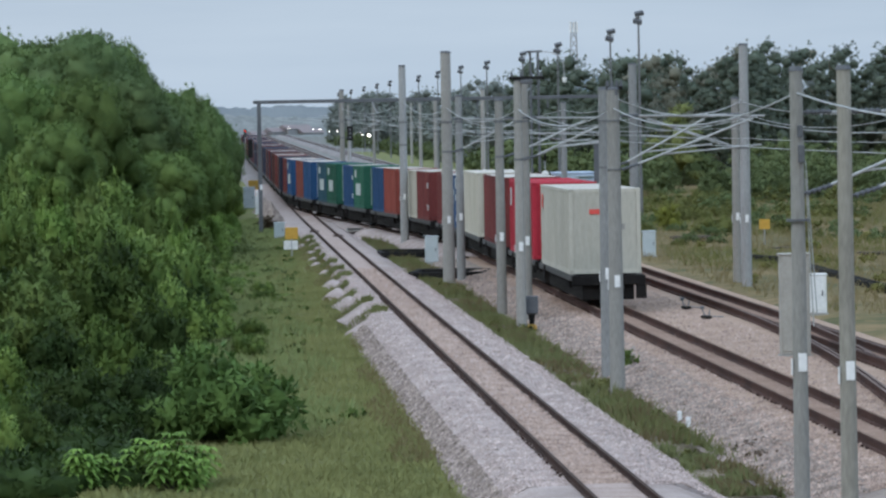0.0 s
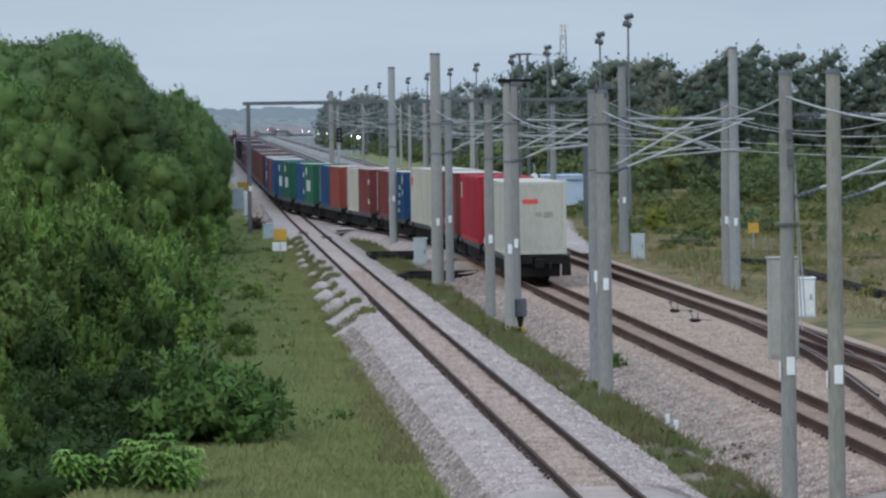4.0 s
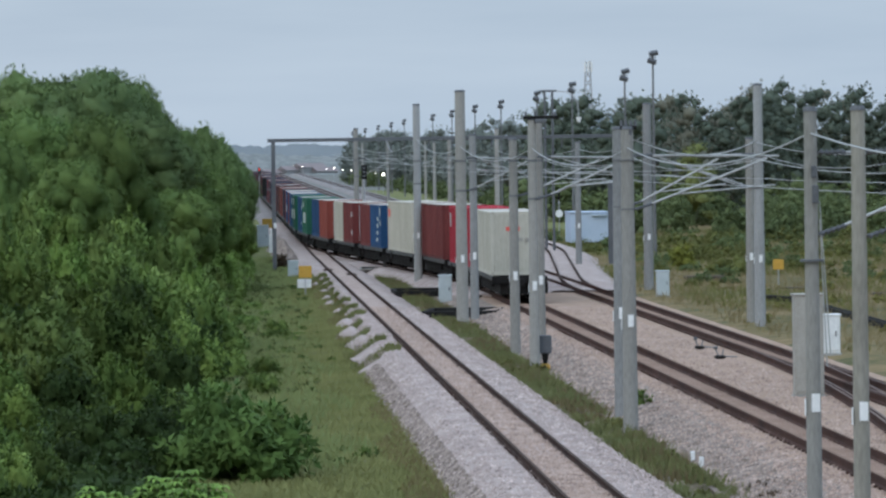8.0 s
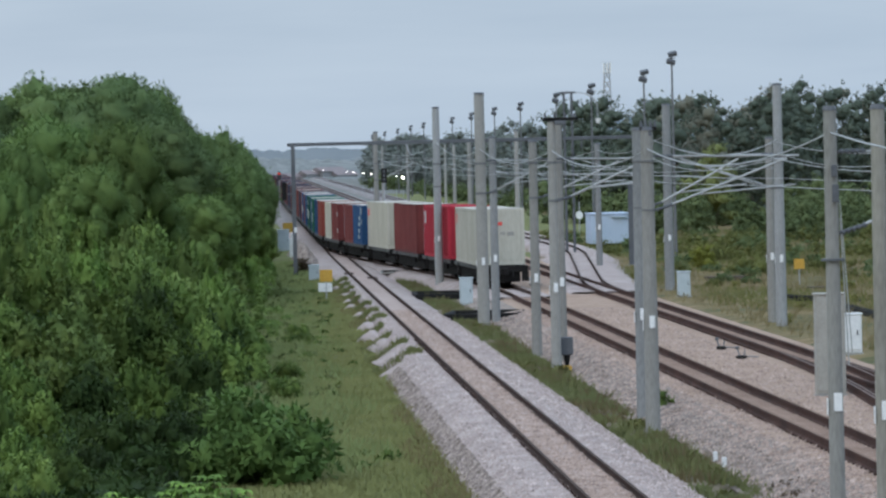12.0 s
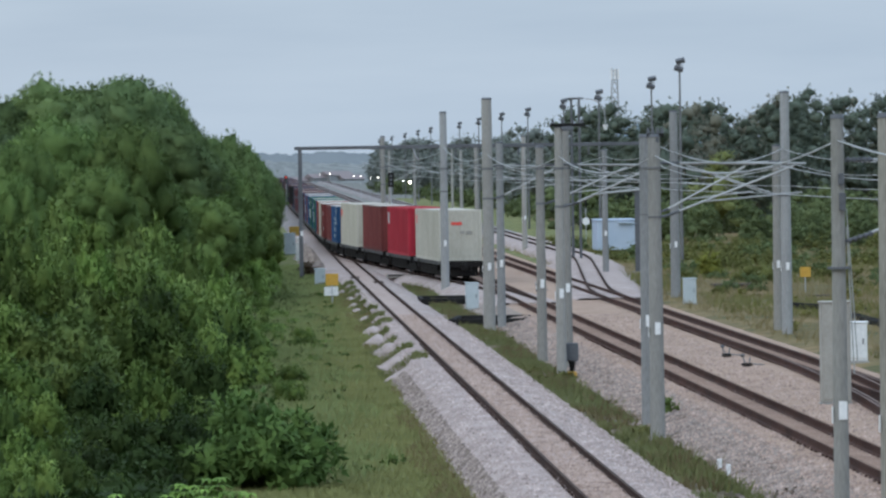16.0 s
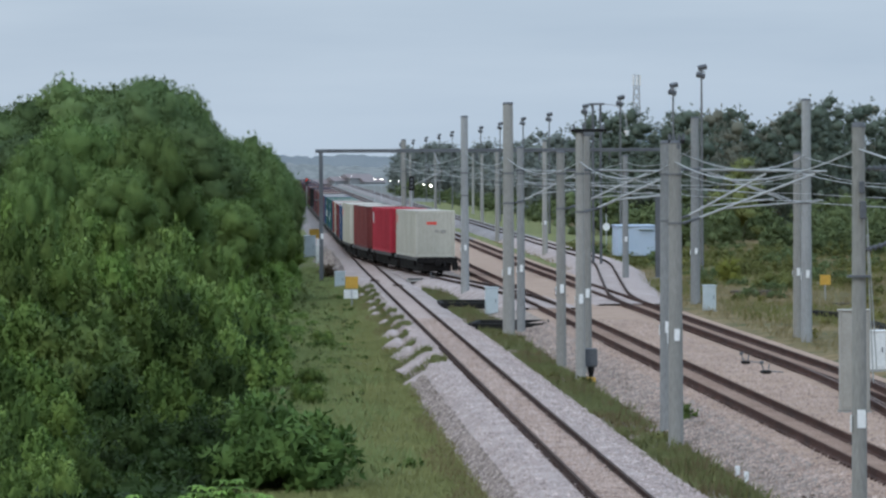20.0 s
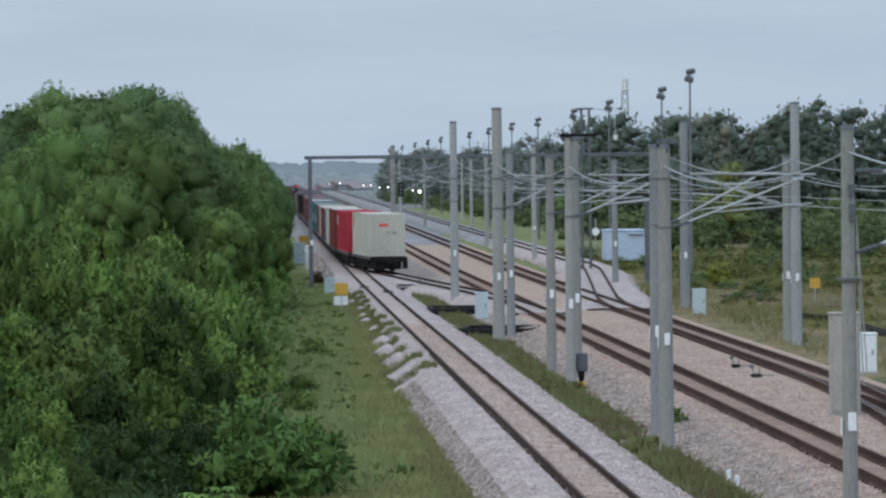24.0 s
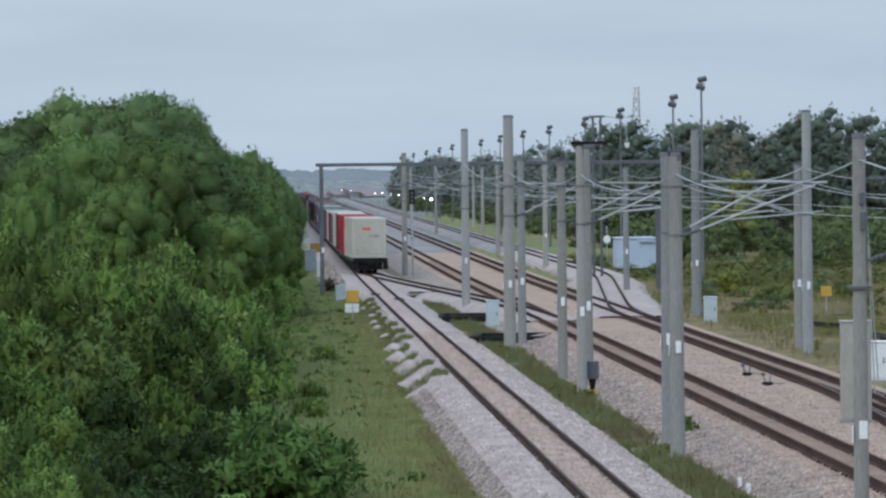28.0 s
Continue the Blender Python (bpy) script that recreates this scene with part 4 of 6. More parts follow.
def cabin():
    c = thing("site_cabin", pose(29.0, 337.5, -0.45), "pale blue portable site cabin with flat overhanging roof", "cabin")
    part("body", box(B(), (0, 0, 1.3), (3.0, 5.0, 2.3), 0.03), M_CABIN, c)
    part("roof", box(B(), (0, 0, 2.5), (3.15, 5.2, 0.12), 0.02), M_CABIN, c)
    part("skid", box(B(), (0.3, 0, 0.1), (2.2, 4.6, 0.2)), M_DARK, c, "dark skid")
    part("awning", box(B(), (0.75, -2.6, 2.25), (1.15, 0.4, 0.06)), M_CABGREY, c, "small dark awning")
    return c


cabin()


def trench(x, y, w, d, rz):
    p = thing("cable_pit", pose(x, y, -0.5, 0, 0, rz), "open black cable pit with a low dark rim", "pit", "cable pits")
    for s in (-1, 1):
        part("rim", box(B(), (0, s * d / 2, 0.1), (w, 0.3, 0.3), 0.03), M_BLACK, p)
        part("rim", box(B(), (s * w / 2, 0, 0.1), (0.2, d, 0.3), 0.03), M_BLACK, p)
    part("floor", box(B(), (0, 0, 0.02), (w, d, 0.1)), M_BLACK, p)


trench(10.2, 219.5, 2.5, 5.0, 0)
trench(10.8, 189.5, 3.2, 4.4, -8)


def equipment_box():
    e = thing("point_heater_box", pose(10.68, 141.0, -0.7), "grey equipment box on a narrow yellow-footed post", "equipment box")
    part("box", box(B(), (0, 0, 0.95), (0.42, 0.3, 0.6), 0.03), M_DGREY, e)
    part("neck", rod(B(), (0, 0, 0.3), (0, 0, 0.66), 0.07, 0.13, 10), M_BLACK, e)
    part("foot", box(B(), (0, 0, 0.16), (0.3, 0.3, 0.3), 0.03), M_YELLOW, e, "yellow foot")


equipment_box()


def disc_signal(x, y):
    s = thing("disc_signal", pose(x, y, -0.7), "white disc on a slim pole beside the branch track", "signal")
    part("pole", rod(B(), (0, 0, 0), (0, 0, 3.9), 0.05, 0.04, 8), M_GALV, s)
    part("disc", rod(B(), (0, -0.06, 2.1), (0, -0.1, 2.1), 0.34, n=16), M_WHITE, s, "white disc")
    part("head", box(B(), (0, 0, 3.7), (0.16, 0.16, 0.8), 0.02), M_DARK, s)


disc_signal(30.2, 380.0)


def colour_signal(x, y, h, lit=None):
    s = thing("colour_light_signal", pose(x, y, rise(y) - 0.6), "black colour-light signal on a grey post", "signal", "signals")
    part("post", rod(B(), (0, 0, 0), (0, 0, h), 0.07, 0.06, 8), M_GALV, s)
    hd = part("head", box(B(), (0, -0.1, h - 0.1), (0.42, 0.2, 1.1), 0.03), M_BLACK, s)
    for k in (-0.3, 0.0, 0.3):
        part("lens", rod(B(), (0, -0.21, h - 0.1 + k), (0, -0.24, h - 0.1 + k), 0.1, n=10), lit if lit and k > 0.1 else M_DGREY, hd)
    part("ladder", box(B(), (0, 0.2, h / 2 - 0.2), (0.3, 0.03, 0.05)), M_DARK, s)


colour_signal(11.1, 326.0, 6.1)
colour_signal(5.7, 590.0, 4.9, M_LAMPRED)


def gantry_signal():
    s = thing("gantry_signal", pose(2.95, 273.5, 4.2), "black signal head bracketed from the gantry leg", "signal")
    part("head", box(B(), (0, 0, 0.58), (0.3, 0.24, 1.15), 0.03), M_BLACK, s)
    part("bracket", box(B(), (0.28, 0.12, 0.4), (0.6, 0.08, 0.08)), M_DGREY, s)


gantry_signal()


def h_pole():
    p = thing("h_frame_pole", pose(23.2, 300.0, -0.7), "two-legged grey power pole with crossbar and curved lamp arm", "power pole")
    for s in (-0.27, 0.27):
        part("leg", rod(B(), (s, 0, 0), (s, 0, 11.7), 0.1, 0.08, 8), M_DGREY, p)
    part("crossbar", box(B(), (0, 0, 11.75), (1.1, 0.14, 0.14)), M_DGREY, p)
    vs, fs = tube_along([(0.5, 0, 11.75), (1.2, 0, 11.68), (1.75, 0, 11.4), (2.05, 0, 10.9), (2.12, 0, 9.9)], 0.035, 6)
    part("lamp_arm", mesh("lamp_arm", vs, fs, M_GALV), None, p)
    part("lamp_globe", rod(B(), (2.12, 0, 9.9), (2.12, 0, 9.55), 0.2, 0.12, 10), M_WHITE, p, "white lamp globe")


h_pole()


def lattice_tower(x, y, h):
    t = thing("lattice_tower", pose(x, y, 0.5), "slender pale lattice radio tower far behind the woods", "radio tower")
    for sx in (-1, 1):
        for sy in (-1, 1):
            part("leg", rod(B(), (sx * 1.3, sy * 1.3, 0), (sx * 0.5, sy * 0.5, h), 0.12, 0.08, 5), M_GALV, t)
    bm = B()
    n = 14
    for i in range(n):
        a, b = i / n, (i + 1) / n
        wa, wb = 1.3 - 0.8 * a, 1.3 - 0.8 * b
        for sy in (-1, 1):
            rod(bm, (-wa, sy * wa, a * h), (wb, sy * wb, b * h), 0.06, n=4)
            rod(bm, (wa, sy * wa, a * h), (-wb, sy * wb, b * h), 0.06, n=4)
    part("bracing", bm, M_GALV, t)
    for k in range(3):
        part("antenna", box(B(), (-0.7 + 0.7 * k, -0.8, h - 1.2), (0.4, 0.2, 2.2)), M_WHITE, t)


lattice_tower(78.0, 900.0, 26.0)


def sleeper_stack(x, y, n, turn):
    s = thing("sleeper_stack", pose(x, y, -0.85, 0, 0, turn), "low stack of dark old timber sleepers in the field", "timber stack", "timber stacks")
    for i in range(n):
        for k in range(4):
            part("timber", box(B(), (0.04 * i, (k - 1.5) * 0.34, 0.12 + 0.2 * i), (2.3 - 0.1 * i, 0.26, 0.16), 0.015), M_BARK, s)


for x, y, n, a in [(25.2, 226, 1, 10), (27.5, 243, 2, -15), (31.0, 226, 1, 30), (34.0, 215, 1, 5), (29.0, 205, 1, -25), (33.5, 188, 1, 15)]:
    sleeper_stack(x, y, n, a)


# stands in for far vehicle headlamps; the thin post is added
def yard_lamp(x, y, z, r):
    l = thing("yard_lamp", pose(x, y, -0.8), "lit white lamp for far traffic, on an added thin post", "lamp", "lit yard lamps")
    part("post", rod(B(), (0, 0.3, 0), (0, 0.3, z + 0.8), 0.03, 0.02, 6), M_GALV, l)
    bm = B()
    bmesh.ops.create_uvsphere(bm, u_segments=10, v_segments=6, radius=r, matrix=Matrix.Translation((0, 0, z + 0.8)))
    part("bulb", bm, M_LAMP, l, "glowing white bulb")


for x, y, z, r in [(18.8, 740, 5.07, 0.075), (20.0, 740, 5.05, 0.08), (21.6, 740, 4.75, 0.07), (23.0, 740, 4.7, 0.085), (28.5, 740, 3.88, 0.2), (14.7, 740, 5.45, 0.06), (13.0, 740, 5.5, 0.05), (27.3, 740, 4.1, 0.07)]:
    yard_lamp(x, y, z, r)


def point_machine(x, y, turn):
    p = thing("point_machine", pose(x, y, -0.22, 0, 0, turn), "dark point machine with rods between the tracks", "point machine", "point machines")
    part("case", box(B(), (0, 0, 0.06), (0.3, 0.42, 0.1), 0.03), M_DARK, p)
    for k in (-0.12, 0.1):
        part("rod", rod(B(), (0.14, k, 0.08), (0.55, k, 0.05), 0.016, n=6), M_CLAMP, p)
    part("lever", rod(B(), (-0.06, 0, 0.1), (-0.14, 0.06, 0.34), 0.026, n=6), M_CLAMP, p)
    part("lever", rod(B(), (0.08, 0, 0.1), (0.12, 0.05, 0.3), 0.022, n=6), M_CLAMP, p)
    part("weight", rod(B(), (-0.19, 0.06, 0.36), (-0.07, 0.06, 0.36), 0.05, n=8), M_DGREY, p)


for x, y, a in ((16.34, 145.9, 0), (16.21, 138.8, 6), (15.4, 226.0, 0), (10.2, 262.0, 20)):
    point_machine(x, y, a)
for x, y in ((10.76, 97.8), (10.75, 95.9)):
    p = thing("marker_post", pose(x, y, -0.6), "short white marker post in the grass", "marker post", "marker posts")
    part("post", box(B(), (0, 0, 0.05), (0.1, 0.08, 0.36), 0.01), M_WHITE, p)


# ---- plants ----
def leaf_cloud(seed, lumps, n, size, shell=0.3, flat=0.35, sprig=7, lift=-0.15, slim=1.0, stray=0.11):
    """Sprigs of leaf-shaped quads over the lumps of a crown, each lump given by centre and radii."""
    rng = np.random.default_rng(seed)
    g = n // sprig
    vol = np.array([r[0] * r[1] * r[2] for _, r in lumps]) ** 0.67
    pick = rng.choice(len(lumps), g, p=vol / vol.sum())
    c = np.array([l[0] for l in lumps])[pick]
    r = np.array([l[1] for l in lumps])[pick]
    d = rng.normal(size=(g, 3))
    d[:, 2] = np.abs(d[:, 2]) * 1.1 - 0.35
    d /= np.linalg.norm(d, axis=1)[:, None]
    k = 1.0 - shell * rng.random(g) ** 1.5 + stray * rng.normal(size=g)
    hub = np.repeat(c + d * r * k[:, None], sprig, axis=0)
    d = np.repeat(d, sprig, axis=0)
    n = g * sprig
    u = d * 0.5 + rng.normal(size=(n, 3)) * 0.75
    u[:, 2] += lift
    u /= np.linalg.norm(u, axis=1)[:, None]
    nrm = d + rng.normal(size=(n, 3)) * flat + np.array([0, 0, 0.55])
    v = np.cross(nrm, u)
    v /= np.linalg.norm(v, axis=1)[:, None] + 1e-9
    up = np.cross(u, v)
    s = size * (0.6 + 0.8 * rng.random(n))[:, None]
    a = hub + u * s * 0.2
    mid = a + u * s * 0.8
    vs = np.stack([a - v * s * 0.45 * slim, mid + v * s * 0.75 * slim, a + u * s * 2.1 - up * s * 0.2], 1).reshape(-1, 3)
    tri = vs.reshape(-1, 3, 3)
    fn = np.cross(tri[:, 1] - tri[:, 0], tri[:, 2] - tri[:, 0])
    back = (fn * d).sum(1) < 0
    tri[back] = tri[back][:, [0, 2, 1]]
    fn = np.where(back[:, None], -fn, fn)
    fn /= np.linalg.norm(fn, axis=1)[:, None] + 1e-9
    soft = d + fn * 0.15 + np.array([0, 0, 0.1])
    soft /= np.linalg.norm(soft, axis=1)[:, None]
    return tri.reshape(-1, 3), np.arange(3 * n).reshape(-1, 3), np.repeat(soft, 3, axis=0)


def lumpy(seed, width, height, low, n, rmin=0.12, rmax=0.22):
    """Lumps spread over the outside of a crown of that width between low and height."""
    rng = random.Random(seed)
    out = []
    for i in range(n):
        t = (i + 0.5) / n
        z = low + (height - low) * (0.08 + 0.84 * t)
        rr = width / 2 * math.sqrt(max(0.04, 1 - (1.75 * t - 0.62) ** 2 * 0.8))
        a = i * 2.4 + rng.uniform(-0.5, 0.5)
        q = rr * rng.uniform(0.4, 0.9)
        r = width * rng.uniform(rmin, rmax)
        out.append(((q * math.cos(a), q * math.sin(a), z), (r * rng.uniform(0.75, 1.25), r * rng.uniform(0.75, 1.25), r * rng.uniform(0.6, 0.95))))
    out.append(((0, 0, low + (height - low) * 0.45), (width * 0.27, width * 0.27, (height - low) * 0.4)))
    return out


def cores(lumps, seed, k=0.76, rings=7, segs=11):
    """The dense inside of each lump of foliage."""
    rg = random.Random(seed)
    vs, fs, ns = [], [], []
    for c, r in lumps:
        b = len(vs)
        f1, f2 = rg.uniform(0, 6.3), rg.uniform(0, 6.3)
        for j in range(rings + 1):
            t = math.pi * j / rings
            for i in range(segs):
                a = 2 * math.pi * i / segs + j * 0.4
                q = k * (1 + 0.2 * math.sin(2 * a + f1) * math.sin(3 * t + f2) + 0.1 * math.sin(5 * a + f2)) * rg.uniform(0.78, 1.12)
                o = (math.sin(t) * math.cos(a), math.sin(t) * math.sin(a), math.cos(t))
                ns.append(o)
                vs.append((c[0] + r[0] * q * o[0], c[1] + r[1] * q * o[1], c[2] + r[2] * q * o[2]))
        for j in range(rings):
            for i in range(segs):
                p, q, u, w = b + j * segs + i, b + j * segs + (i + 1) % segs, b + (j + 1) * segs + (i + 1) % segs, b + (j + 1) * segs + i
                fs += [(p, u, q), (p, w, u)]
    return vs, fs, ns


def plant(name, seed, width, height, low, lumps, n_leaves, leaf, material, label, category, group, trunk=0.12, fill=0.8, lift=-0.15, slim=1.0, shell=0.3, stray=0.11):
    """A woody plant: sprigs of leaves over a dense inside, a trunk and limbs."""
    ob = thing(name, Matrix.Identity(4), label, category, group)
    vs, fs, ns = leaf_cloud(seed, lumps, n_leaves, leaf, shell=shell, lift=lift, slim=slim, stray=stray)
    cv, cf, cn = cores(lumps, seed, fill, *((7, 10) if height > 5 else (6, 8)))
    me = mesh("crown", np.concatenate([vs, cv]), np.concatenate([fs, np.array(cf) + len(vs)]), material, True, None, None, np.concatenate([ns, cn]))
    part("crown", me, None, ob)
    bm = rod(B(), (0, 0, -0.4), (0, 0, low + (height - low) * 0.6), trunk, trunk * 0.35, 7)
    part("trunk", bm, M_BARK, ob, "brown trunk")
    rng = random.Random(seed)
    for c, r in rng.sample(lumps, min(5, len(lumps))):
        part("limb", rod(B(), (0, 0, max(0.1, low * 0.8)), c, trunk * 0.45, trunk * 0.12, 5), M_BARK, ob)
    return ob


def dome(seed, width, height, low, n):
    """Lumps of a soft domed crown: a broad head with many swellings, reaching well down."""
    rng = random.Random(seed)
    out = [((0, 0, low + (height - low) * 0.5), (width * 0.36, width * 0.36, (height - low) * 0.44))]
    for i in range(n):
        t = (i + 0.5) / n
        a = i * 2.4 + rng.uniform(-0.5, 0.5)
        e = math.acos(1 - 1.35 * t)
        q, z = math.sin(e) * 0.34 * width, low + (height - low) * (0.5 + 0.36 * math.cos(e))
        r = width * rng.uniform(0.13, 0.24)
        out.append(((q * math.cos(a), q * math.sin(a), z), (r, r * rng.uniform(0.8, 1.2), r * rng.uniform(0.8, 1.25))))
    return out


def clump(seed, width, height, n):
    """Lumps of a shrub: uneven upright tufts that lean out of one base."""
    rng = random.Random(seed)
    out = [((0, 0, height * 0.3), (width * 0.32, width * 0.32, height * 0.34))]
    for i in range(n):
        a = i * 2.4 + rng.uniform(-0.6, 0.6)
        q = width * 0.4 * math.sqrt((i + 0.5) / n)
        top = height * rng.uniform(0.42, 1.0) * (1.0 - 0.55 * (q / (width * 0.5)) ** 2)
        r = width * rng.uniform(0.12, 0.22)
        out.append(((q * math.cos(a), q * math.sin(a), max(0.1, top - r)), (r, r * rng.uniform(0.8, 1.2), r * rng.uniform(0.9, 1.5))))
    return out


def shrub_kind(seed, material, label, leaf=0.11, leaves=7350, fill=0.6):
    return plant("shrub", seed, 4.0, 3.0, 0.0, clump(seed, 4.0, 3.0, 13), leaves, leaf, material, label, "shrub", "shrubs on the bank", 0.06, fill, -0.1, 0.85, 0.45, 0.09)


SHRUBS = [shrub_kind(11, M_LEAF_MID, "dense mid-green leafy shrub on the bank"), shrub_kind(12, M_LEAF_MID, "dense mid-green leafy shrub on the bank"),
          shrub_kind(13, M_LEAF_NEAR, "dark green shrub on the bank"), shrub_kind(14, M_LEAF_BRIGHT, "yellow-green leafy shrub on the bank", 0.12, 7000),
          shrub_kind(15, M_LEAF_GLOOM, "shrub on the bank, its green darkened like a shaded hollow"), shrub_kind(16, M_LEAF_BIG, "soft green shrub on the bank", 0.115, 7000)]
TREES = [plant("tree", 31 + i, 7.5, 11.0, 1.0, dome(31 + i, 7.5, 11.0, 1.0, 22), 28000, 0.112, M_LEAF_DARK if i < 2 else M_LEAF_SOFT, "tall soft-leaved dark green tree behind the shrubs", "tree", "trees on the bank", 0.2, 0.72, 0.55, 0.5, 0.3, 0.05) for i in range(4)]
BROAD = [plant("broad_bush", 61 + i, 6.0, 7.0, 0.0, dome(61 + i, 6.0, 7.0, 0.0, 18), 22400, 0.1, M_LEAF_DOME, "big rounded soft green bush below the tall trees", "bush", "big bushes on the bank", 0.14, 0.74, 0.55, 0.5, 0.28, 0.05) for i in range(2)]
leafy = plant("leafy_bush", 83, 3.5, 2.7, 0.0, clump(83, 3.5, 2.7, 30), 6300, 0.115, M_LEAF_GLOSS, "rounded bush with large green leaves beside the verge", "bush", "", 0.05, 0.5, 0.0, 0.8, 0.45)
leafy.matrix_basis = pose(0.15, 97.5, ground_z(0.15, 97.5) - 0.3)
rng = random.Random(7)


PLANTED = set()


def grow(kinds, wide, high, spots):
    """Plants the kinds at (x, y, width, height of the top above the rails)."""
    for x, y, width, top in spots:
        k = rng.randrange(len(kinds))
        z = ground_z(x, y) - 0.1
        m = pose(x, y, z, 0, 0, rng.random() * 360)
        if kinds[k] in PLANTED:
            ob = copy_thing(kinds[k], m)
        else:
            ob = kinds[k]
            ob.matrix_basis = m
            PLANTED.add(ob)
        ob.scale = (width / wide, width / wide, max(0.1, (top - z) / high))


# shrubs in ragged ranks, lower towards the bridge and towards the verge
spots = []
for j in range(7):
    y = 92 + 12.0 * j
    left, right = -0.068 * y, -1.7 + 0.021 * (y - 90) - (0.5 if y < 110 else 0.0)
    x = left + rng.uniform(0, 0.8)
    while x < right:
        u = (right - x) / 2.5
        top = 0.9 + 0.056 * (y - 92) + rng.uniform(-0.8, 0.55)
        if u < 1:
            top -= (1 - u) * (0.4 + 0.25 * (top + 0.85))
        w = max(1.9, (top - ground_z(x, y)) * 1.0) * rng.uniform(0.8, 1.25)
        if not (y < 105 and x > -4.1):
            spots.append((x, y + rng.uniform(-4, 4), w, max(ground_z(x, y) + 0.8, top)))
        x += w * 0.66
spots += [(-4.6, 86, 1.5, -0.1), (-3.5, 86, 1.2, -0.25), (-2.4, 87, 1.1, -0.3), (-1.7, 88, 0.9, -0.4), (-2.9, 93, 1.2, -0.05), (-1.7, 92, 0.9, -0.3), (-2.2, 101, 1.5, 0.6), (-0.9, 104, 1.3, 0.55), (-3.4, 99, 1.4, 0.35), (1.3, 104, 1.2, 0.25), (0.6, 108, 1.2, 0.4)]

def undergrowth():
    """A closed low layer of leaves over the bank beneath the shrubs."""
    rnd = random.Random(19)
    lumps = []
    for i in range(620):
        y = 84 + 92 * rnd.random()
        x = -0.069 * y + (0.069 * y - 1.6 + 0.02 * (y - 90)) * rnd.random()
        r = rnd.uniform(0.6, 1.2)
        lumps.append(((x, y, ground_z(x, y) + 0.05), (r, r, rnd.uniform(0.3, 0.75))))
    # leaf colour carries the shade beneath the shrubs
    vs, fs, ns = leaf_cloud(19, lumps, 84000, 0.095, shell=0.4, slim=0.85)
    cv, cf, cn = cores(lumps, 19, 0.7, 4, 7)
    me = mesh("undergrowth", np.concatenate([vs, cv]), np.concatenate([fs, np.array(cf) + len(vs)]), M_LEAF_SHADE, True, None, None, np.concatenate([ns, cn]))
    tagged(new("undergrowth", me), "undergrowth covering the bank, shade painted into its dark green", "undergrowth", kind="stuff")


undergrowth()
# low clumps down the verge
low = []
for j in range(34):
    y = rng.uniform(118, 285)
    w = rng.uniform(0.5, 1.5)
    low.append((rng.uniform(-1.2, 1.4) + 0.0045 * (y - 118) + (0.8 if j % 5 == 0 else 0), y, w, ground_z(0.5, y) + w * rng.uniform(0.35, 0.75)))
low += [(0.6, 290, 2.2, 1.0), (1, 306, 2.2, 1.0), (1.6, 322, 2.4, 1.1), (1.4, 338, 2.8, 1.7), (0, 276, 2.4, 1.2), (2.9, 171, 0.7, -0.45), (3.2, 176, 0.9, -0.5), (2.2, 200, 0.8, -0.4), (2.4, 160, 0.8, -0.45), (3.9, 177, 0.5, -0.6)]
for j in range(46):
    y = rng.uniform(104, 250)
    w = rng.uniform(0.7, 1.7)
    x = -1.7 + 0.019 * (y - 90) + rng.uniform(-0.5, 0.9)
    low.append((x, y, w, ground_z(x, y) + w * rng.uniform(0.4, 0.8)))
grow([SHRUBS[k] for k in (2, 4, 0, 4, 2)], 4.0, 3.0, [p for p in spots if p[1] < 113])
grow([SHRUBS[k] for k in (0, 1, 3, 5, 2)], 4.0, 3.0, [p for p in spots if p[1] >= 113])
grow([SHRUBS[0], SHRUBS[1], SHRUBS[5]], 4.0, 3.0, low)
grow([SHRUBS[5], SHRUBS[3]], 4.0, 3.0, [(0.3, 232, 2.4, 1.8), (-0.7, 226, 2.6, 2.1), (1.2, 246, 1.8, 0.9), (-0.1, 244, 2.0, 1.4), (0.8, 262, 1.9, 1.3), (1.5, 280, 1.7, 0.9)])
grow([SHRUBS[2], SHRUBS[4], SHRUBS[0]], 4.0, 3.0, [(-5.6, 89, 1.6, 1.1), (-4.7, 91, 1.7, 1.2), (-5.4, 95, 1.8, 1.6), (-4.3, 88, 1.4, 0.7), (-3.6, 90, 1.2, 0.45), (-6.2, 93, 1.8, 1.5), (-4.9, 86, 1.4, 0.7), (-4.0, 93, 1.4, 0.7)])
grow([SHRUBS[k] for k in (3, 5, 3, 0)], 4.0, 3.0, [(-9.1, 158, 2.4, 6.0), (-8.2, 156, 2.2, 6.35), (-7.4, 158, 2.2, 5.9), (-6.4, 160, 2.4, 5.2), (-5.5, 158, 2.4, 4.9), (-4.4, 156, 2.6, 5.0), (-3.6, 160, 2.4, 4.7), (-2.8, 157, 2.4, 4.4), (-1.5, 158, 2.2, 3.9), (-0.9, 154, 1.8, 3.0), (-8.0, 144, 2.2, 5.2), (-6.6, 146, 2.4, 4.5), (-5.0, 143, 2.2, 4.2), (-3.4, 145, 2.3, 3.9), (-2.0, 147, 2.1, 3.5)])
# hollow shrubs whose darkness is painted, not cast
PAINTED_SHADE = [plant("shrub", 17, 4.0, 3.0, 0.0, clump(17, 4.0, 3.0, 15), 5950, 0.115, M_LEAF_SHADE, "shrub in a hollow of the bank, shade painted into its leaves", "shrub", "shrubs on the bank", 0.06, 0.6, -0.1, 0.85, 0.45)]
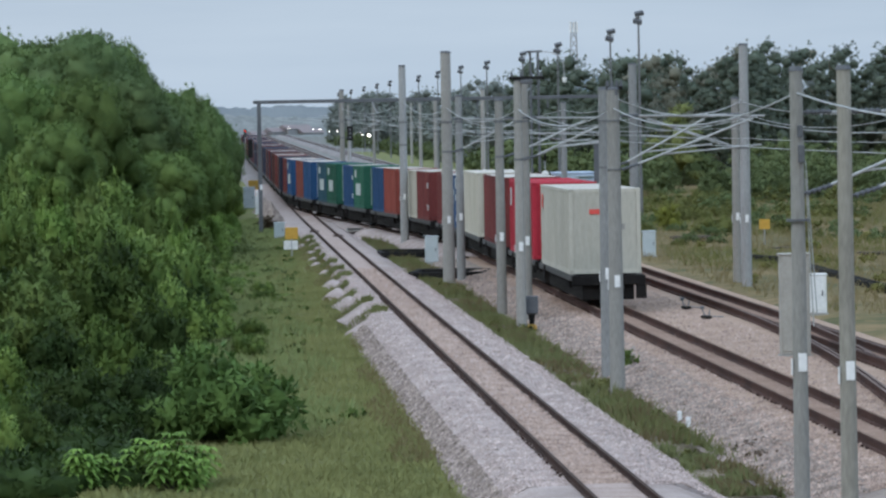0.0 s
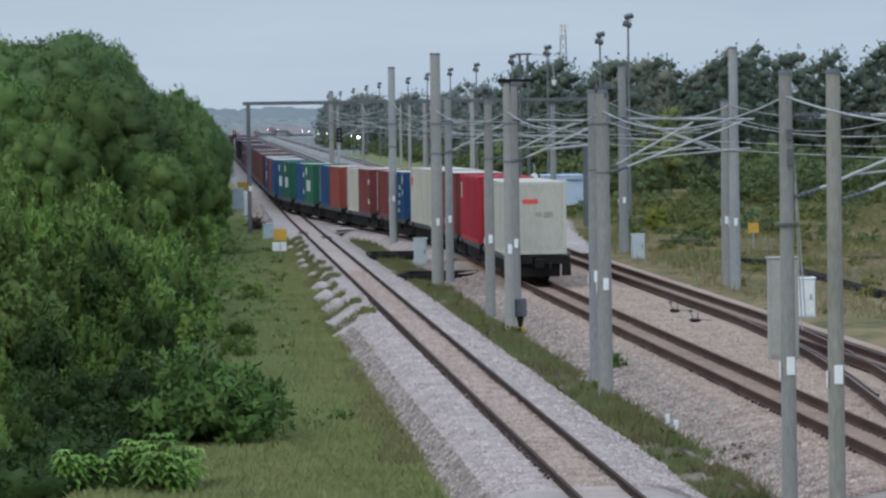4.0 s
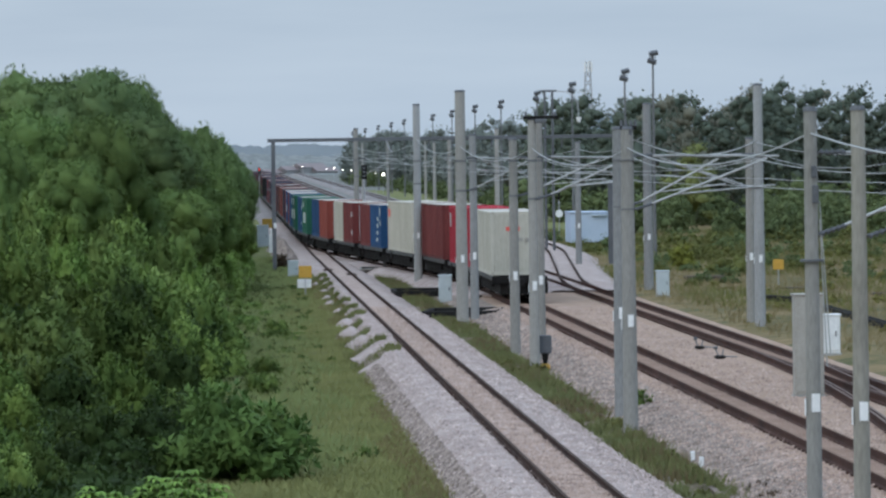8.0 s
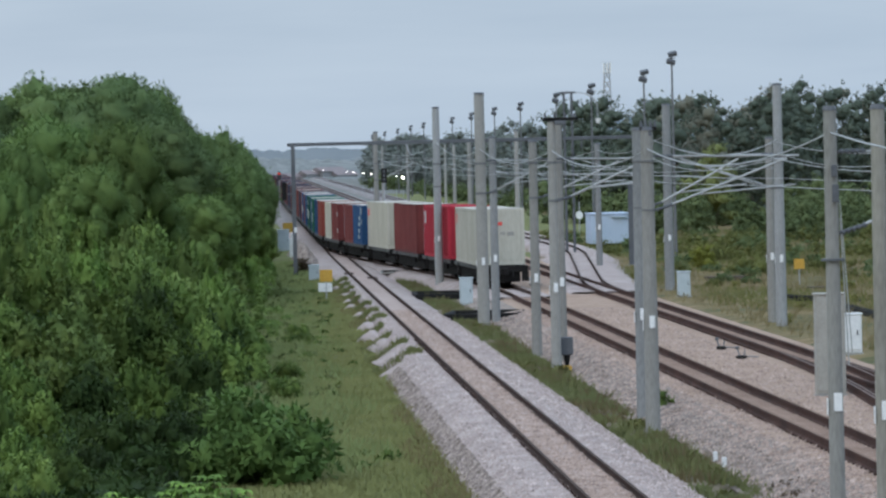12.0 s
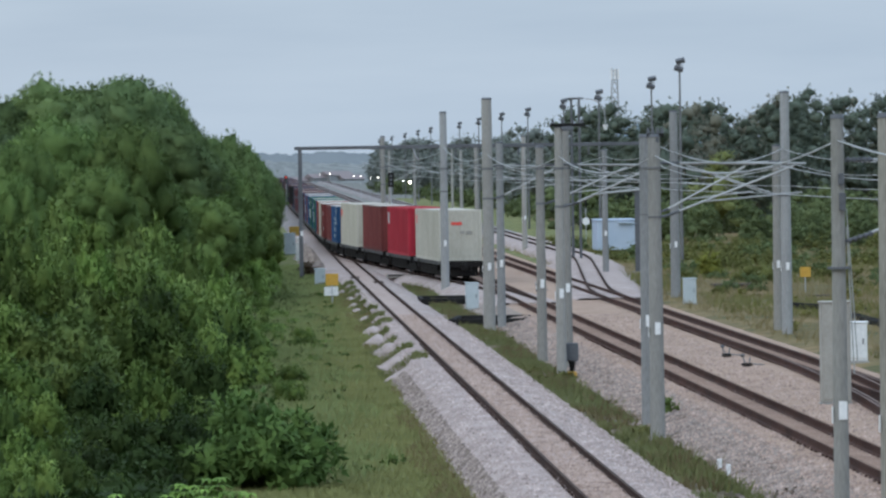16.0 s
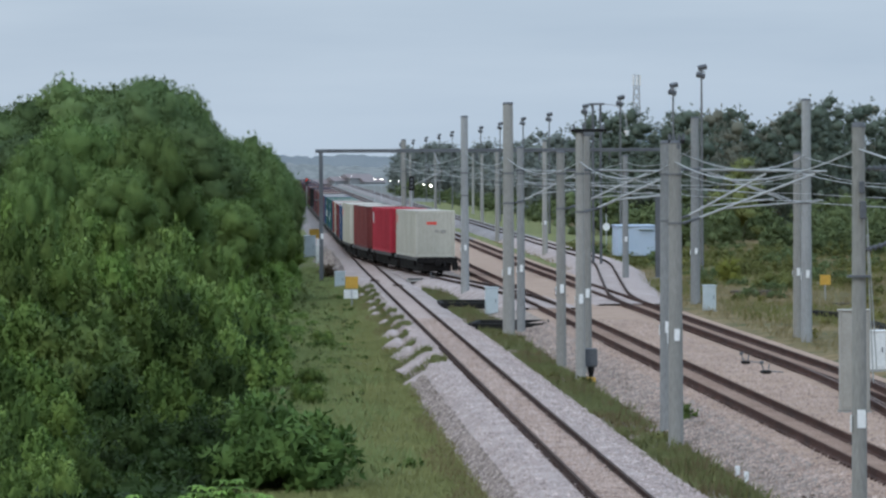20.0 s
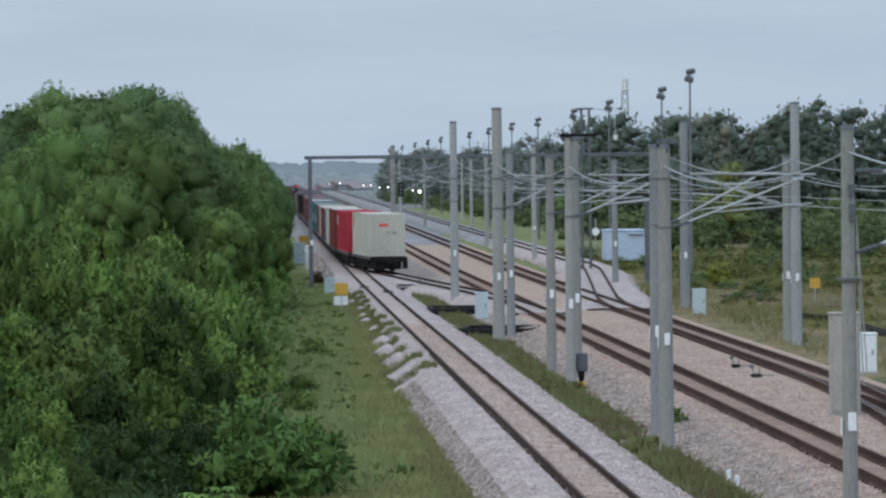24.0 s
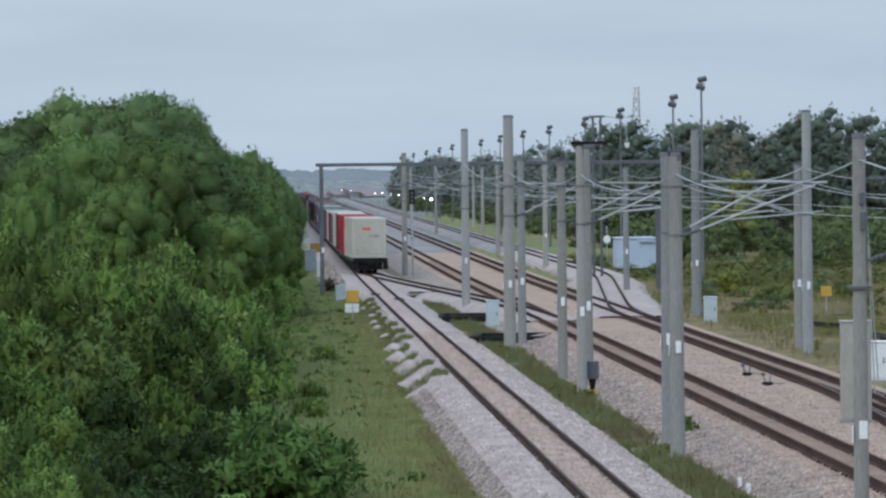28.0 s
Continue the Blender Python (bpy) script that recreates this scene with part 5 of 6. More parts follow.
grow(PAINTED_SHADE, 4.0, 3.0, [(-2.9, 100.5, 2.2, 1.0), (-1.7, 101, 2.0, 0.9), (-3.6, 97.5, 1.8, 0.3), (-2.3, 97, 1.9, 0.35), (-1.2, 97, 1.5, 0.3), (-3.0, 94, 1.5, -0.1), (-1.9, 94, 1.4, -0.1), (-1.0, 103, 1.8, 0.9), (-3.9, 113, 2.2, 1.3), (-1.4, 124, 2.0, 1.4), (-5.2, 128, 2.4, 2.4), (-0.9, 136, 2.2, 1.8), (-3.2, 140, 2.5, 3.0)])
grow(TREES, 7.5, 11.0, [(-14.6, 222, 6.9, 9.4), (-13.0, 226, 5.9, 10.2), (-10.8, 228, 6.6, 11.4), (-8.5, 232, 6.4, 11.2), (-6.2, 226, 6.6, 11.8), (-4.4, 230, 3.7, 11.0), (-3.6, 236, 3.9, 9.6), (-11.6, 215, 5.9, 8.6), (-4.1, 222, 6.1, 9.2), (-2.3, 250, 4.3, 8.6), (-1.1, 262, 4.2, 8.6), (0.1, 280, 3.6, 8.0), (1.1, 300, 3.5, 6.8)] + [(x, y, 6.4 if h > 9 else 5.0, h - 0.75) for x, y, h in [(-2.4, 318, 9.2), (-1.0, 332, 8.9), (0.2, 348, 8.3), (-3.0, 342, 9.6), (-4.6, 322, 10.0), (-0.6, 372, 8.8), (-2.6, 372, 9.3), (0.4, 360, 8.2), (0.2, 380, 8.6), (-1.5, 420, 9.2), (0.4, 460, 8.6)]])
grow(BROAD, 6.0, 7.0, [(-8.0, 190, 5.8, 8.8), (-5.2, 188, 4.2, 8.5), (-9.6, 182, 3.6, 7.6), (-3.0, 226, 6.7, 6.9), (-0.7, 236, 4.3, 6.2), (-4.3, 190, 4.5, 6.2), (0.4, 275, 3.6, 4.8), (-6.0, 172, 3.6, 6.6), (1.6, 318, 2.7, 2.8), (-2.0, 215, 4.5, 5.1), (-8.0, 150, 1.9, 6.4)] + [(-2.6, 286, 4.2, 7.0), (-4.4, 262, 5.0, 7.2)])


def sapling(x, y, seed, size):
    """A young plant of several stems, each ending in a whorl of long drooping leaves."""
    ob = thing("sapling", pose(x, y, ground_z(x, y)), "bright green sapling with whorls of long drooping leaves", "sapling", "saplings")
    rnd = random.Random(seed)
    for i in range(9):
        a = i * 2.4 + rnd.uniform(-0.4, 0.4)
        out = size * rnd.uniform(0.12, 0.55) * (i / 8) ** 0.5
        top = Vector((math.cos(a) * out, math.sin(a) * out, size * rnd.uniform(0.72, 1.05) - out * 0.3))
        st = part("stem", rod(B(), (0, 0, -0.05), top, 0.016, 0.009, 5), M_BARK, ob)
        vs, fs = [], []
        for tier, (drop, lift) in enumerate(((0.0, 0.35), (0.11, 0.05), (0.24, -0.15), (0.38, -0.3))):
            for k in range(7):
                b = k * 0.9 + tier * 0.45 + rnd.uniform(-0.2, 0.2)
                d = Vector((math.cos(b), math.sin(b), 0))
                side = Vector((-d.y, d.x, 0))
                ln = rnd.uniform(0.24, 0.36) * (0.7 if tier == 0 else 1.0)
                p = top - Vector((0, 0, drop))
                n = len(vs)
                for u, w, z in ((0.05, 0.1, 0.02), (0.4, 0.5, lift * 0.5), (0.75, 0.4, lift * 0.5 - 0.12), (1.0, 0.02, lift * 0.4 - 0.36)):
                    c = p + d * (ln * u) + Vector((0, 0, z * ln))
                    vs += [c - side * (0.085 * w), c + side * (0.085 * w)]
                fs += [(n + 2 * q, n + 2 * q + 1, n + 2 * q + 3, n + 2 * q + 2) for q in range(3)]
        part("leaf_whorl", mesh("leaf_whorl", vs, fs, M_LEAF_LIGHT, True), None, st)


for i, (x, y, z) in enumerate([(-0.75, 85.0, 1.15), (-0.3, 85.6, 0.9), (-1.3, 85.4, 0.95), (-0.8, 84.0, 0.9), (-0.45, 84.3, 0.75), (-2.6, 84.2, 0.9), (-2.1, 84.8, 0.7)]):
    sapling(x, y, 50 + i, z)


def tree_sheet(name, rows, seed, leaves, leaf, fill, material, label, category, n=30):
    """Many far crowns in one sheet of leaves; rows of x, y, height, width."""
    allv, allf, alln, base = [], [], [], 0
    for i, (x, y, h, wd) in enumerate(rows):
        lumps = lumpy(seed + i, wd, h, -0.1 * h, n, 0.09, 0.17)
        cv, cf, cn = cores(lumps, i, fill, 4, 6)
        vs, fs, ns = leaf_cloud(seed + 200 + i, lumps, leaves, leaf, shell=0.75, lift=0.15, slim=0.9, stray=0.12)
        alln.append(np.concatenate([ns, cn]))
        allf.append(np.concatenate([fs, np.array(cf) + len(vs)]) + base)
        vs = np.concatenate([vs, np.array(cv)])
        allv.append(vs + np.array([x, y, ground_z(x, y) - 0.1]))
        base += len(vs)
    tagged(new(name, mesh(name, np.concatenate(allv), np.concatenate(allf), material, True, None, None, np.concatenate(alln))), label, category, kind="stuff")


def woods():
    """The far woods beyond the field and along the yard, and the thicket before them."""
    rnd = random.Random(3)
    rows = []
    for i in range(90):
        px = rnd.uniform(38, 140)
        h = (rnd.uniform(9.8, 13.0) + 0.034 * px) * (1.06 if rnd.random() < 0.2 else 1)
        rows.append((px, 440 + rnd.uniform(-20, 70) + 0.6 * px, h, h * rnd.uniform(0.6, 0.95)))
    rows += [(53, 490, 14.8, 11), (56, 504, 14.5, 9), (62, 496, 16.2, 9), (64, 510, 15.9, 9), (66, 502, 16.5, 10), (69, 494, 15.3, 11), (72, 508, 15.4, 11), (75, 500, 15.4, 11), (80, 492, 16.6, 12)]
    for i in range(60):
        y = rnd.uniform(540, 1150)
        h = rnd.uniform(8.0, 12.5) + (1.0 if y < 700 else 0.0)
        rows.append((36.5 - 0.0165 * (y - 600) + abs(rnd.gauss(0, 1)) * 9 + 2.0, y, h, h * rnd.uniform(0.7, 1.0)))
    near, yard = rows[:99], rows[99:]
    # yard rows take the leaves with haze mixed into their colour
    tree_sheet("far_woods", yard, 550, 3000, 0.19, 0.47, M_LEAF_HAZED, "woods along the far yard, greyed by painted haze", "woods")
    tree_sheet("far_woods", [q for i, q in enumerate(near) if i % 4], 100, 3800, 0.165, 0.47, M_LEAF_FAR, "dark green far woods beyond the field, paled a little by painted haze", "woods")
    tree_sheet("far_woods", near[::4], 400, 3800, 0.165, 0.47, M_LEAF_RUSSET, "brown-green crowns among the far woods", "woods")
    rows = []
    for i in range(110):
        x = rnd.uniform(33, 95)
        y = 345 + rnd.random() ** 1.5 * 100 + 0.25 * (x - 33) + (25 if x < 40 else 0)
        h = rnd.uniform(1.2, 3.0) + 0.022 * (y - 345)
        rows.append((x, y, h, h * rnd.uniform(1.3, 2.0)))
    for i in range(46):
        y = rnd.uniform(420, 1050)
        h = rnd.uniform(1.6, 3.4)
        rows.append((36.0 - 0.0145 * (y - 600) + rnd.uniform(-1.5, 5), y, h, h * rnd.uniform(1.8, 2.6)))
    tree_sheet("thicket", rows, 700, 2000, 0.13, 0.45, M_THICKET, "green thicket along the edge of the field", "bushes", 16)


woods()


def grass(name, seed, n, area, height, material, label, ok):
    rg = np.random.default_rng(seed)
    x0, x1, y0, y1 = area
    x = rg.uniform(x0, x1, n)
    y = y0 + (y1 - y0) * rg.random(n) ** 1.3
    keep = ok(x, y)
    x, y = x[keep], y[keep]
    n = len(x)
    z = np.array([ground_z(a, b) for a, b in zip(x, y)]) + 0.02
    a = rg.uniform(0, 6.283, n)
    h = height * (0.4 + 0.9 * rg.random(n))
    w = 0.02 + 0.025 * rg.random(n)
    lx, ly = rg.normal(size=n) * h * 0.45, rg.normal(size=n) * h * 0.45
    p = np.stack([x, y, z], 1)
    dv = np.stack([np.cos(a) * w, np.sin(a) * w, np.zeros(n)], 1)
    vs = np.stack([p - dv, p + dv, p + np.stack([lx, ly, h], 1)], 1).reshape(-1, 3)
    tri = vs.reshape(-1, 3, 3)
    fn = np.cross(tri[:, 1] - tri[:, 0], tri[:, 2] - tri[:, 0])
    turn = fn[:, 1] > 0
    tri[turn] = tri[turn][:, [0, 2, 1]]
    vs = tri.reshape(-1, 3)
    up = rg.normal(size=(n, 3)) * 0.25 + np.array([0, -0.25, 1.0])
    up /= np.linalg.norm(up, axis=1)[:, None]
    tagged(new(name, mesh(name, vs, np.arange(3 * n).reshape(-1, 3), material, True, None, None, np.repeat(up, 3, axis=0))), label, "grass", kind="stuff")


grass("verge_grass", 5, 140000, (-2.5, 5.6, 78, 310), 0.14, M_GRASS, "short green grass on the verge", lambda x, y: x < 5.0 + 0.6 * np.clip((y - 150) / 50, 0, 1))
grass("lush_grass", 9, 120000, (-2.2, 4.4, 100, 310), 0.3, M_WEED, "lush taller green grass along the shrubs", lambda x, y: x < -1.0 + 0.008 * (y - 100) + 4.2 * (0.5 + 0.5 * np.sin(y * 37.7 + x * 91.3)) ** 2 + 0.6 * np.sin(y * 0.31))
grass("strip_grass", 6, 42000, (9.2, 11.3, 78, 300), 0.15, M_STRIPGRASS, "ragged grass strip between the tracks", lambda x, y: np.sin(y * 0.7 + x * 3) + np.sin(y * 0.23 + x) + 0.8 * np.sin(x * 5.1 - y * 1.3) > -0.75)
grass("strip_grass", 16, 12000, (9.3, 11.7, 78, 260), 0.26, M_DRY, "dry brown stalks in the strip between the tracks", lambda x, y: np.sin(y * 0.9 + x * 2) + np.sin(y * 0.31 - x) > 0.1)
grass("strip_grass", 26, 9000, (9.2, 11.0, 85, 260), 0.3, M_GRASS, "taller green tufts in the strip between the tracks", lambda x, y: np.sin(y * 0.5 + x * 3) + np.sin(y * 0.17 + x) > 0.4)
grass("edge_grass", 15, 16000, (3.9, 5.8, 90, 245), 0.17, M_DRY, "brownish dry grass along the ballast edge", lambda x, y: x > 4.9 - 0.9 * np.clip((140 - y) / 40, 0, 1) + 0.3 * np.sin(y * 0.4))
grass("field_grass", 8, 45000, (20.5, 60, 120, 400), 0.3, M_DRY, "dry ochre grass of the field", lambda x, y: (x > 21) & (x < 0.17 * y) & (np.sin(x * 0.5 + y * 0.05) + np.sin(y * 0.11 - x * 0.2) > -0.9))
grass("field_grass", 18, 60000, (20.5, 60, 150, 400), 0.35, M_FIELDWEED, "olive-green grass of the field", lambda x, y: (x > 22) & (x < 0.17 * y) & (np.sin(x * 0.5 + y * 0.05) + np.sin(y * 0.11 - x * 0.2) < 0.0 + 0.006 * (y - 230)))


# ---- ballast stones, distance ----
def stones(seed, n, x0, x1, y0, y1, z_of, size=0.022):
    rg = np.random.default_rng(seed)
    x, y = rg.uniform(x0, x1, n), y0 + (y1 - y0) * rg.random(n) ** 1.5
    z = np.array([z_of(a, b) for a, b in zip(x, y)])
    s = size * (1 + 1.36 * rg.random(n))
    # five corners each: the underside lies in the bed
    octa = np.array([(1, 0, -0.1), (-1, 0, -0.1), (0, 1, -0.1), (0, -1, -0.1), (0, 0, 0.8)], float)
    tri = np.array([(0, 2, 4), (2, 1, 4), (1, 3, 4), (3, 0, 4)])
    v = octa[None] * s[:, None, None] * (0.6 + 0.8 * rg.random((n, 5, 1)))
    a = rg.uniform(0, 6.28, n)
    ca, sa = np.cos(a)[:, None], np.sin(a)[:, None]
    vx, vy = v[:, :, 0] * ca - v[:, :, 1] * sa, v[:, :, 0] * sa + v[:, :, 1] * ca
    vs = np.stack([vx + x[:, None], vy + y[:, None], v[:, :, 2] + z[:, None]], 2).reshape(-1, 3)
    fs = (tri[None] + 5 * np.arange(n)[:, None, None]).reshape(-1, 3)
    return vs, fs


def on_bed(x, y):
    return -0.148 - 0.72 * max(0.0, left_edge(y) - x) - 0.45 * max(0.0, x - X1 - 1.4)


def foot(x, y):
    return -0.13 - 0.76 * max(0.0, left_edge(y) - x)


def on_slope(x, y):
    return -0.238 - 0.22 * max(0.0, 12.375 - x)


for sd, cnt, x0, x1, ya, z_of, size, stone, what in (
        (1, 24000, X1 - 2.35, X1 + 2.4, 76, on_bed, 0.022, M_STONE, "loose broken ballast stones on the bed"),
        (2, 15000, X2 - 1.3, X2 + 3.2, 76, on_slope, 0.024, M_STONE_PINK, "loose beige stones between the tracks of the wide bed"),
        (5, 11000, X2 - 2.9, X2 - 1.2, 76, on_slope, 0.024, M_STONE_PINK, "pale broken stones on the slope of the wide bed"),
        (6, 9000, X2 - 3.1, X2 - 1.8, 76, on_slope, 0.03, M_STONE_DIRTY, "grimy stones at the foot of the slope"),
        (3, 7000, X1 - 2.3, X1 - 1.75, 76, foot, 0.034, M_STONE_DIRTY, "coarse grimy stones at the foot of the bed"),
        (4, 11000, X1 - 0.46, X1 + 0.46, 76, lambda x, y: -0.116, 0.02, M_STONE_PINK, "beige stones between the near rails")):
    vs, fs = stones(sd, cnt, x0, x1, ya, 190, z_of, size)
    tagged(new("loose_stones", mesh("loose_stones", vs, fs, stone)), what, "stones", kind="stuff")


def on_mound(x, y):
    """The top of the tipped mounds beside the near track."""
    best = -0.7
    for mx, my, w, d, h in MOUNDS:
        u = min(1.0, math.hypot((x - mx) * 2 / w, (y - my) * 2 / d))
        best = max(best, -0.55 + h * (0.5 + 0.5 * math.cos(math.pi * u)) - 0.12 * u)
    return best


vs, fs = stones(8, 1500, 3.9, 5.7, 281, 342, on_mound, 0.07)
tagged(new("rubble", mesh("rubble", vs, fs, M_STONE_DIRTY)), "grey-brown lumps of rubble on the tipped mounds", "rubble", kind="stuff")


def weeds(name, seed, n, spot, material, label, leaves=266, wide=0.7):
    """Low leafy weeds scattered in the grass."""
    rnd = random.Random(seed)
    allv, allf, alln, base = [], [], [], 0
    for i in range(n):
        x, y, h = spot(rnd)
        lumps = [((rnd.uniform(-h, h) * wide, rnd.uniform(-h, h) * wide * 1.3, h * rnd.uniform(0.2, 0.6)), (h * 0.7, h * 0.7, h * 0.6)) for _ in range(4)]
        vs, fs, ns = leaf_cloud(3000 + seed * 400 + i, lumps, leaves, 0.045 + 0.04 * h, shell=0.6)
        alln.append(ns)
        allv.append(vs + np.array([x, y, ground_z(x, y)]))
        allf.append(fs + base)
        base += len(vs)
    tagged(new(name, mesh(name, np.concatenate(allv), np.concatenate(allf), material, True, None, None, np.concatenate(alln))), label, "weeds", kind="stuff")


weeds("verge_weeds", 1, 500, lambda r: (lambda y, u: (-1.8 + 0.007 * (y - 105) + (4.4 + 0.006 * (y - 105)) * u ** 1.5, y, (0.42 - 0.3 * u) * r.uniform(0.5, 1.2)))(108 + 190 * r.random(), r.random()), M_WEED, "lush low green weeds along the verge", 112, 1.8)
weeds("verge_weeds", 5, 46, lambda r: (r.uniform(1.0, 4.2), 100 + 140 * r.random(), r.uniform(0.1, 0.26)), M_LEAF_NEAR, "small dark weeds in the grass of the verge", 140)
weeds("verge_weeds", 6, 70, lambda r: (r.uniform(-1.4, 1.7), r.uniform(232, 268), r.uniform(0.45, 0.85)), M_WEED, "soft bright green weeds before the big bushes", 300, 1.3)
weeds("strip_weeds", 2, 25, lambda r: (r.uniform(9.5, 11.6), 80 + 130 * r.random(), r.uniform(0.1, 0.26)), M_GRASS, "low green weeds between the tracks")
weeds("field_weeds", 3, 90, lambda r: (r.uniform(22, 60), 150 + 200 * r.random(), r.uniform(0.2, 0.5)), M_FIELDWEED, "scattered weeds in the field")


rnd = random.Random(44)
SCRUB = []
for i in range(120):
    y = 228 + 125 * rnd.random()
    h = rnd.uniform(0.25, 0.6) + 0.007 * (y - 228)
    SCRUB.append((rnd.uniform(25, 64), y, h, h * rnd.uniform(2.5, 4.5)))
tree_sheet("field_scrub", SCRUB[:70], 900, 1100, 0.06, 0.35, M_SCRUB, "olive scrub across the dry field", "scrub", 10)
tree_sheet("field_scrub", SCRUB[70:], 990, 1100, 0.065, 0.35, M_THICKET, "soft green scrub towards the thicket", "scrub", 10)


def edge_tufts():
    """Leafy tufts of grass that creep over the ballast edge towards the near rail, between tongues of stone."""
    rg = np.random.default_rng(77)
    xs, ys, hs = [], [], []
    for k in range(12):
        n = 420
        reach = rg.uniform(5.7, 6.35)
        x = 4.5 + (reach - 4.5) * rg.random(n)
        xs.append(x)
        ys.append(147.5 + 8.6 * k + rg.uniform(-0.8, 0.8) + rg.normal(size=n) * (0.5 + 0.5 * (reach - x)) + (x - 5) * 1.2)
        hs.append(0.1 + 0.16 * rg.random(n))
    x, y, h = np.concatenate(xs), np.concatenate(ys), np.concatenate(hs)
    n = len(x)
    z = np.maximum(-0.17 - 0.7 * np.maximum(0.0, 5.75 - x), -0.8) + 0.02
    a, w = rg.uniform(0, 6.283, n), 0.02 + 0.03 * rg.random(n)
    p = np.stack([x, y, z], 1)
    dv = np.stack([np.cos(a) * w, np.sin(a) * w, np.zeros(n)], 1)
    tip = p + np.stack([rg.normal(size=n) * h * 0.5, rg.normal(size=n) * h * 0.5, h], 1)
    up = rg.normal(size=(n, 3)) * 0.2 + np.array([0, -0.2, 1.0])
    up /= np.linalg.norm(up, axis=1)[:, None]
    vs = np.stack([p - dv, p + dv, tip], 1)
    turn = np.cross(vs[:, 1] - vs[:, 0], vs[:, 2] - vs[:, 0])[:, 1] > 0
    vs[turn] = vs[turn][:, [0, 2, 1]]
    me = mesh("edge_tufts", vs.reshape(-1, 3), np.arange(3 * n).reshape(-1, 3), M_GRASS, True, None, None, np.repeat(up, 3, axis=0))
    tagged(new("edge_tufts", me), "tufts of grass creeping over the ballast edge", "grass", kind="stuff")


edge_tufts()


def hills():
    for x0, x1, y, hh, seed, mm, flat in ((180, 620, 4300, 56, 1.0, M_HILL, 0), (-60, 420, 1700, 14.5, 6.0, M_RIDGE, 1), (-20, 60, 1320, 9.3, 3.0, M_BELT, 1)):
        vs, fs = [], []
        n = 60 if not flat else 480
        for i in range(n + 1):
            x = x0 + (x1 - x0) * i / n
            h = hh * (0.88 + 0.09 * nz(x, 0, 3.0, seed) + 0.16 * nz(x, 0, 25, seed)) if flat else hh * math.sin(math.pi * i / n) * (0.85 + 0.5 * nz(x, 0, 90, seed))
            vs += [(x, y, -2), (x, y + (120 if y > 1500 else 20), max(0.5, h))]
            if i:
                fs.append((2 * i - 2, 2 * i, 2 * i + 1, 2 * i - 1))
        tagged(new("backdrop", mesh("backdrop", vs, fs, mm, True)), "distant woods and hill on the horizon, haze painted in as pale blue", "hill", kind="structure")


hills()


def far_house(x, y, z, w, h, turn, wall, label):
    """A small gabled house beyond the yard, haze painted into its colours."""
    c = thing("far_house", pose(x, y, 2.5, 0, 0, turn), label, "house", "far houses")
    part("wall", box(B(), (0, 0, (z + h) / 2 - 1.2), (w, 6.0, z + h - 2.5)), wall, c)
    t = z + h - 2.5
    vs = [(-w * 0.58, -3.4, t), (w * 0.58, -3.4, t), (w * 0.58, 3.4, t), (-w * 0.58, 3.4, t), (-w * 0.58, 0, t + 1.3), (w * 0.58, 0, t + 1.3)]
    part("roof", mesh("roof", vs, [(0, 1, 5, 4), (2, 3, 4, 5), (0, 4, 3), (1, 2, 5), (0, 3, 2, 1)], M_ROOFTILE), None, c, "red-brown tiled roof greyed by painted haze")


# roof and wall colours greyed to stand in for haze
M_ROOFTILE = mat("haze_greyed_roof_tile", (0.20, 0.175, 0.175), (0.24, 0.2, 0.2), 2.0, 0.95, 0.0, 2.0)
M_WALLFAR = mat("haze_paled_render", (0.25, 0.26, 0.265), (0.31, 0.32, 0.325), 3.0, 0.9, 0.0, 1.0)
for x, z, w in ((22.6, 2.6, 7.0), (27.5, 3.4, 8.0), (31.8, 2.2, 6.5), (17.0, 1.8, 7.0)):
    far_house(x, 1285 + w, z, w, 1.0, 4 * w, M_WALLFAR, "far house with a red roof, paled by painted haze")
track(near_x, 40, 1300, 10, "near railway track on pale ballast", 78, infill=M_INFILL1, fill=0.118)
track(lambda y: X2, 40, 1300, 10, "middle railway track with rusty rails", 84, infill=M_INFILL, steel=M_RAIL_RUST, fill=0.205, drop=0.1, head=M_RAILTOP_USED)
track(lambda y: X3, 40, 1300, 10, "third railway track with rusty rails", 110, infill=M_INFILL, steel=M_RAIL_RUST, fill=0.205, drop=0.1)
track(branch_x, 208, 1300, 4, "fourth railway track leaving the third by a turnout", 225, False)
track(crossover_x, CY0 + 2, CY1 - 2, 3, "crossover track joining the middle track to the near one", 205, False)
track(siding_x, 71, 143, 3, "turnout from the third track across to the middle one", 74, False, steel=M_RAIL_RUST, drop=0.1, head=M_RAILTOP_PALE)
c = thing("rail_crossing", Matrix.Identity(4), "dark check rails with pale worn heads in the turnout", "check rails")
part("check_rail", rail_mesh(lambda y: X3, GAUGE / 2 - 0.13, 104, 132, 2, M_RAIL_RUST, 0.1, M_RAILTOP_PALE), None, c)
part("check_rail", rail_mesh(siding_x, 0.13 - GAUGE / 2, 98, 124, 2, M_RAIL_RUST, 0.1, M_RAILTOP_PALE), None, c)
part("wing_rail", rail_mesh(lambda y: X3, 0.12 - GAUGE / 2, 103, 119, 2, M_RAIL_RUST, 0.1, M_RAILTOP_PALE), None, c)
for k in range(7):
    part("spacer_block", box(B(), (X3 + GAUGE / 2 - 0.065, 106 + 4 * k, -0.1), (0.11, 0.3, 0.12), 0.01), M_RAIL_RUST, c)


M_DEAD = leafmat("dead_brown_leaves", (0.07, 0.05, 0.036), (0.16, 0.115, 0.08))
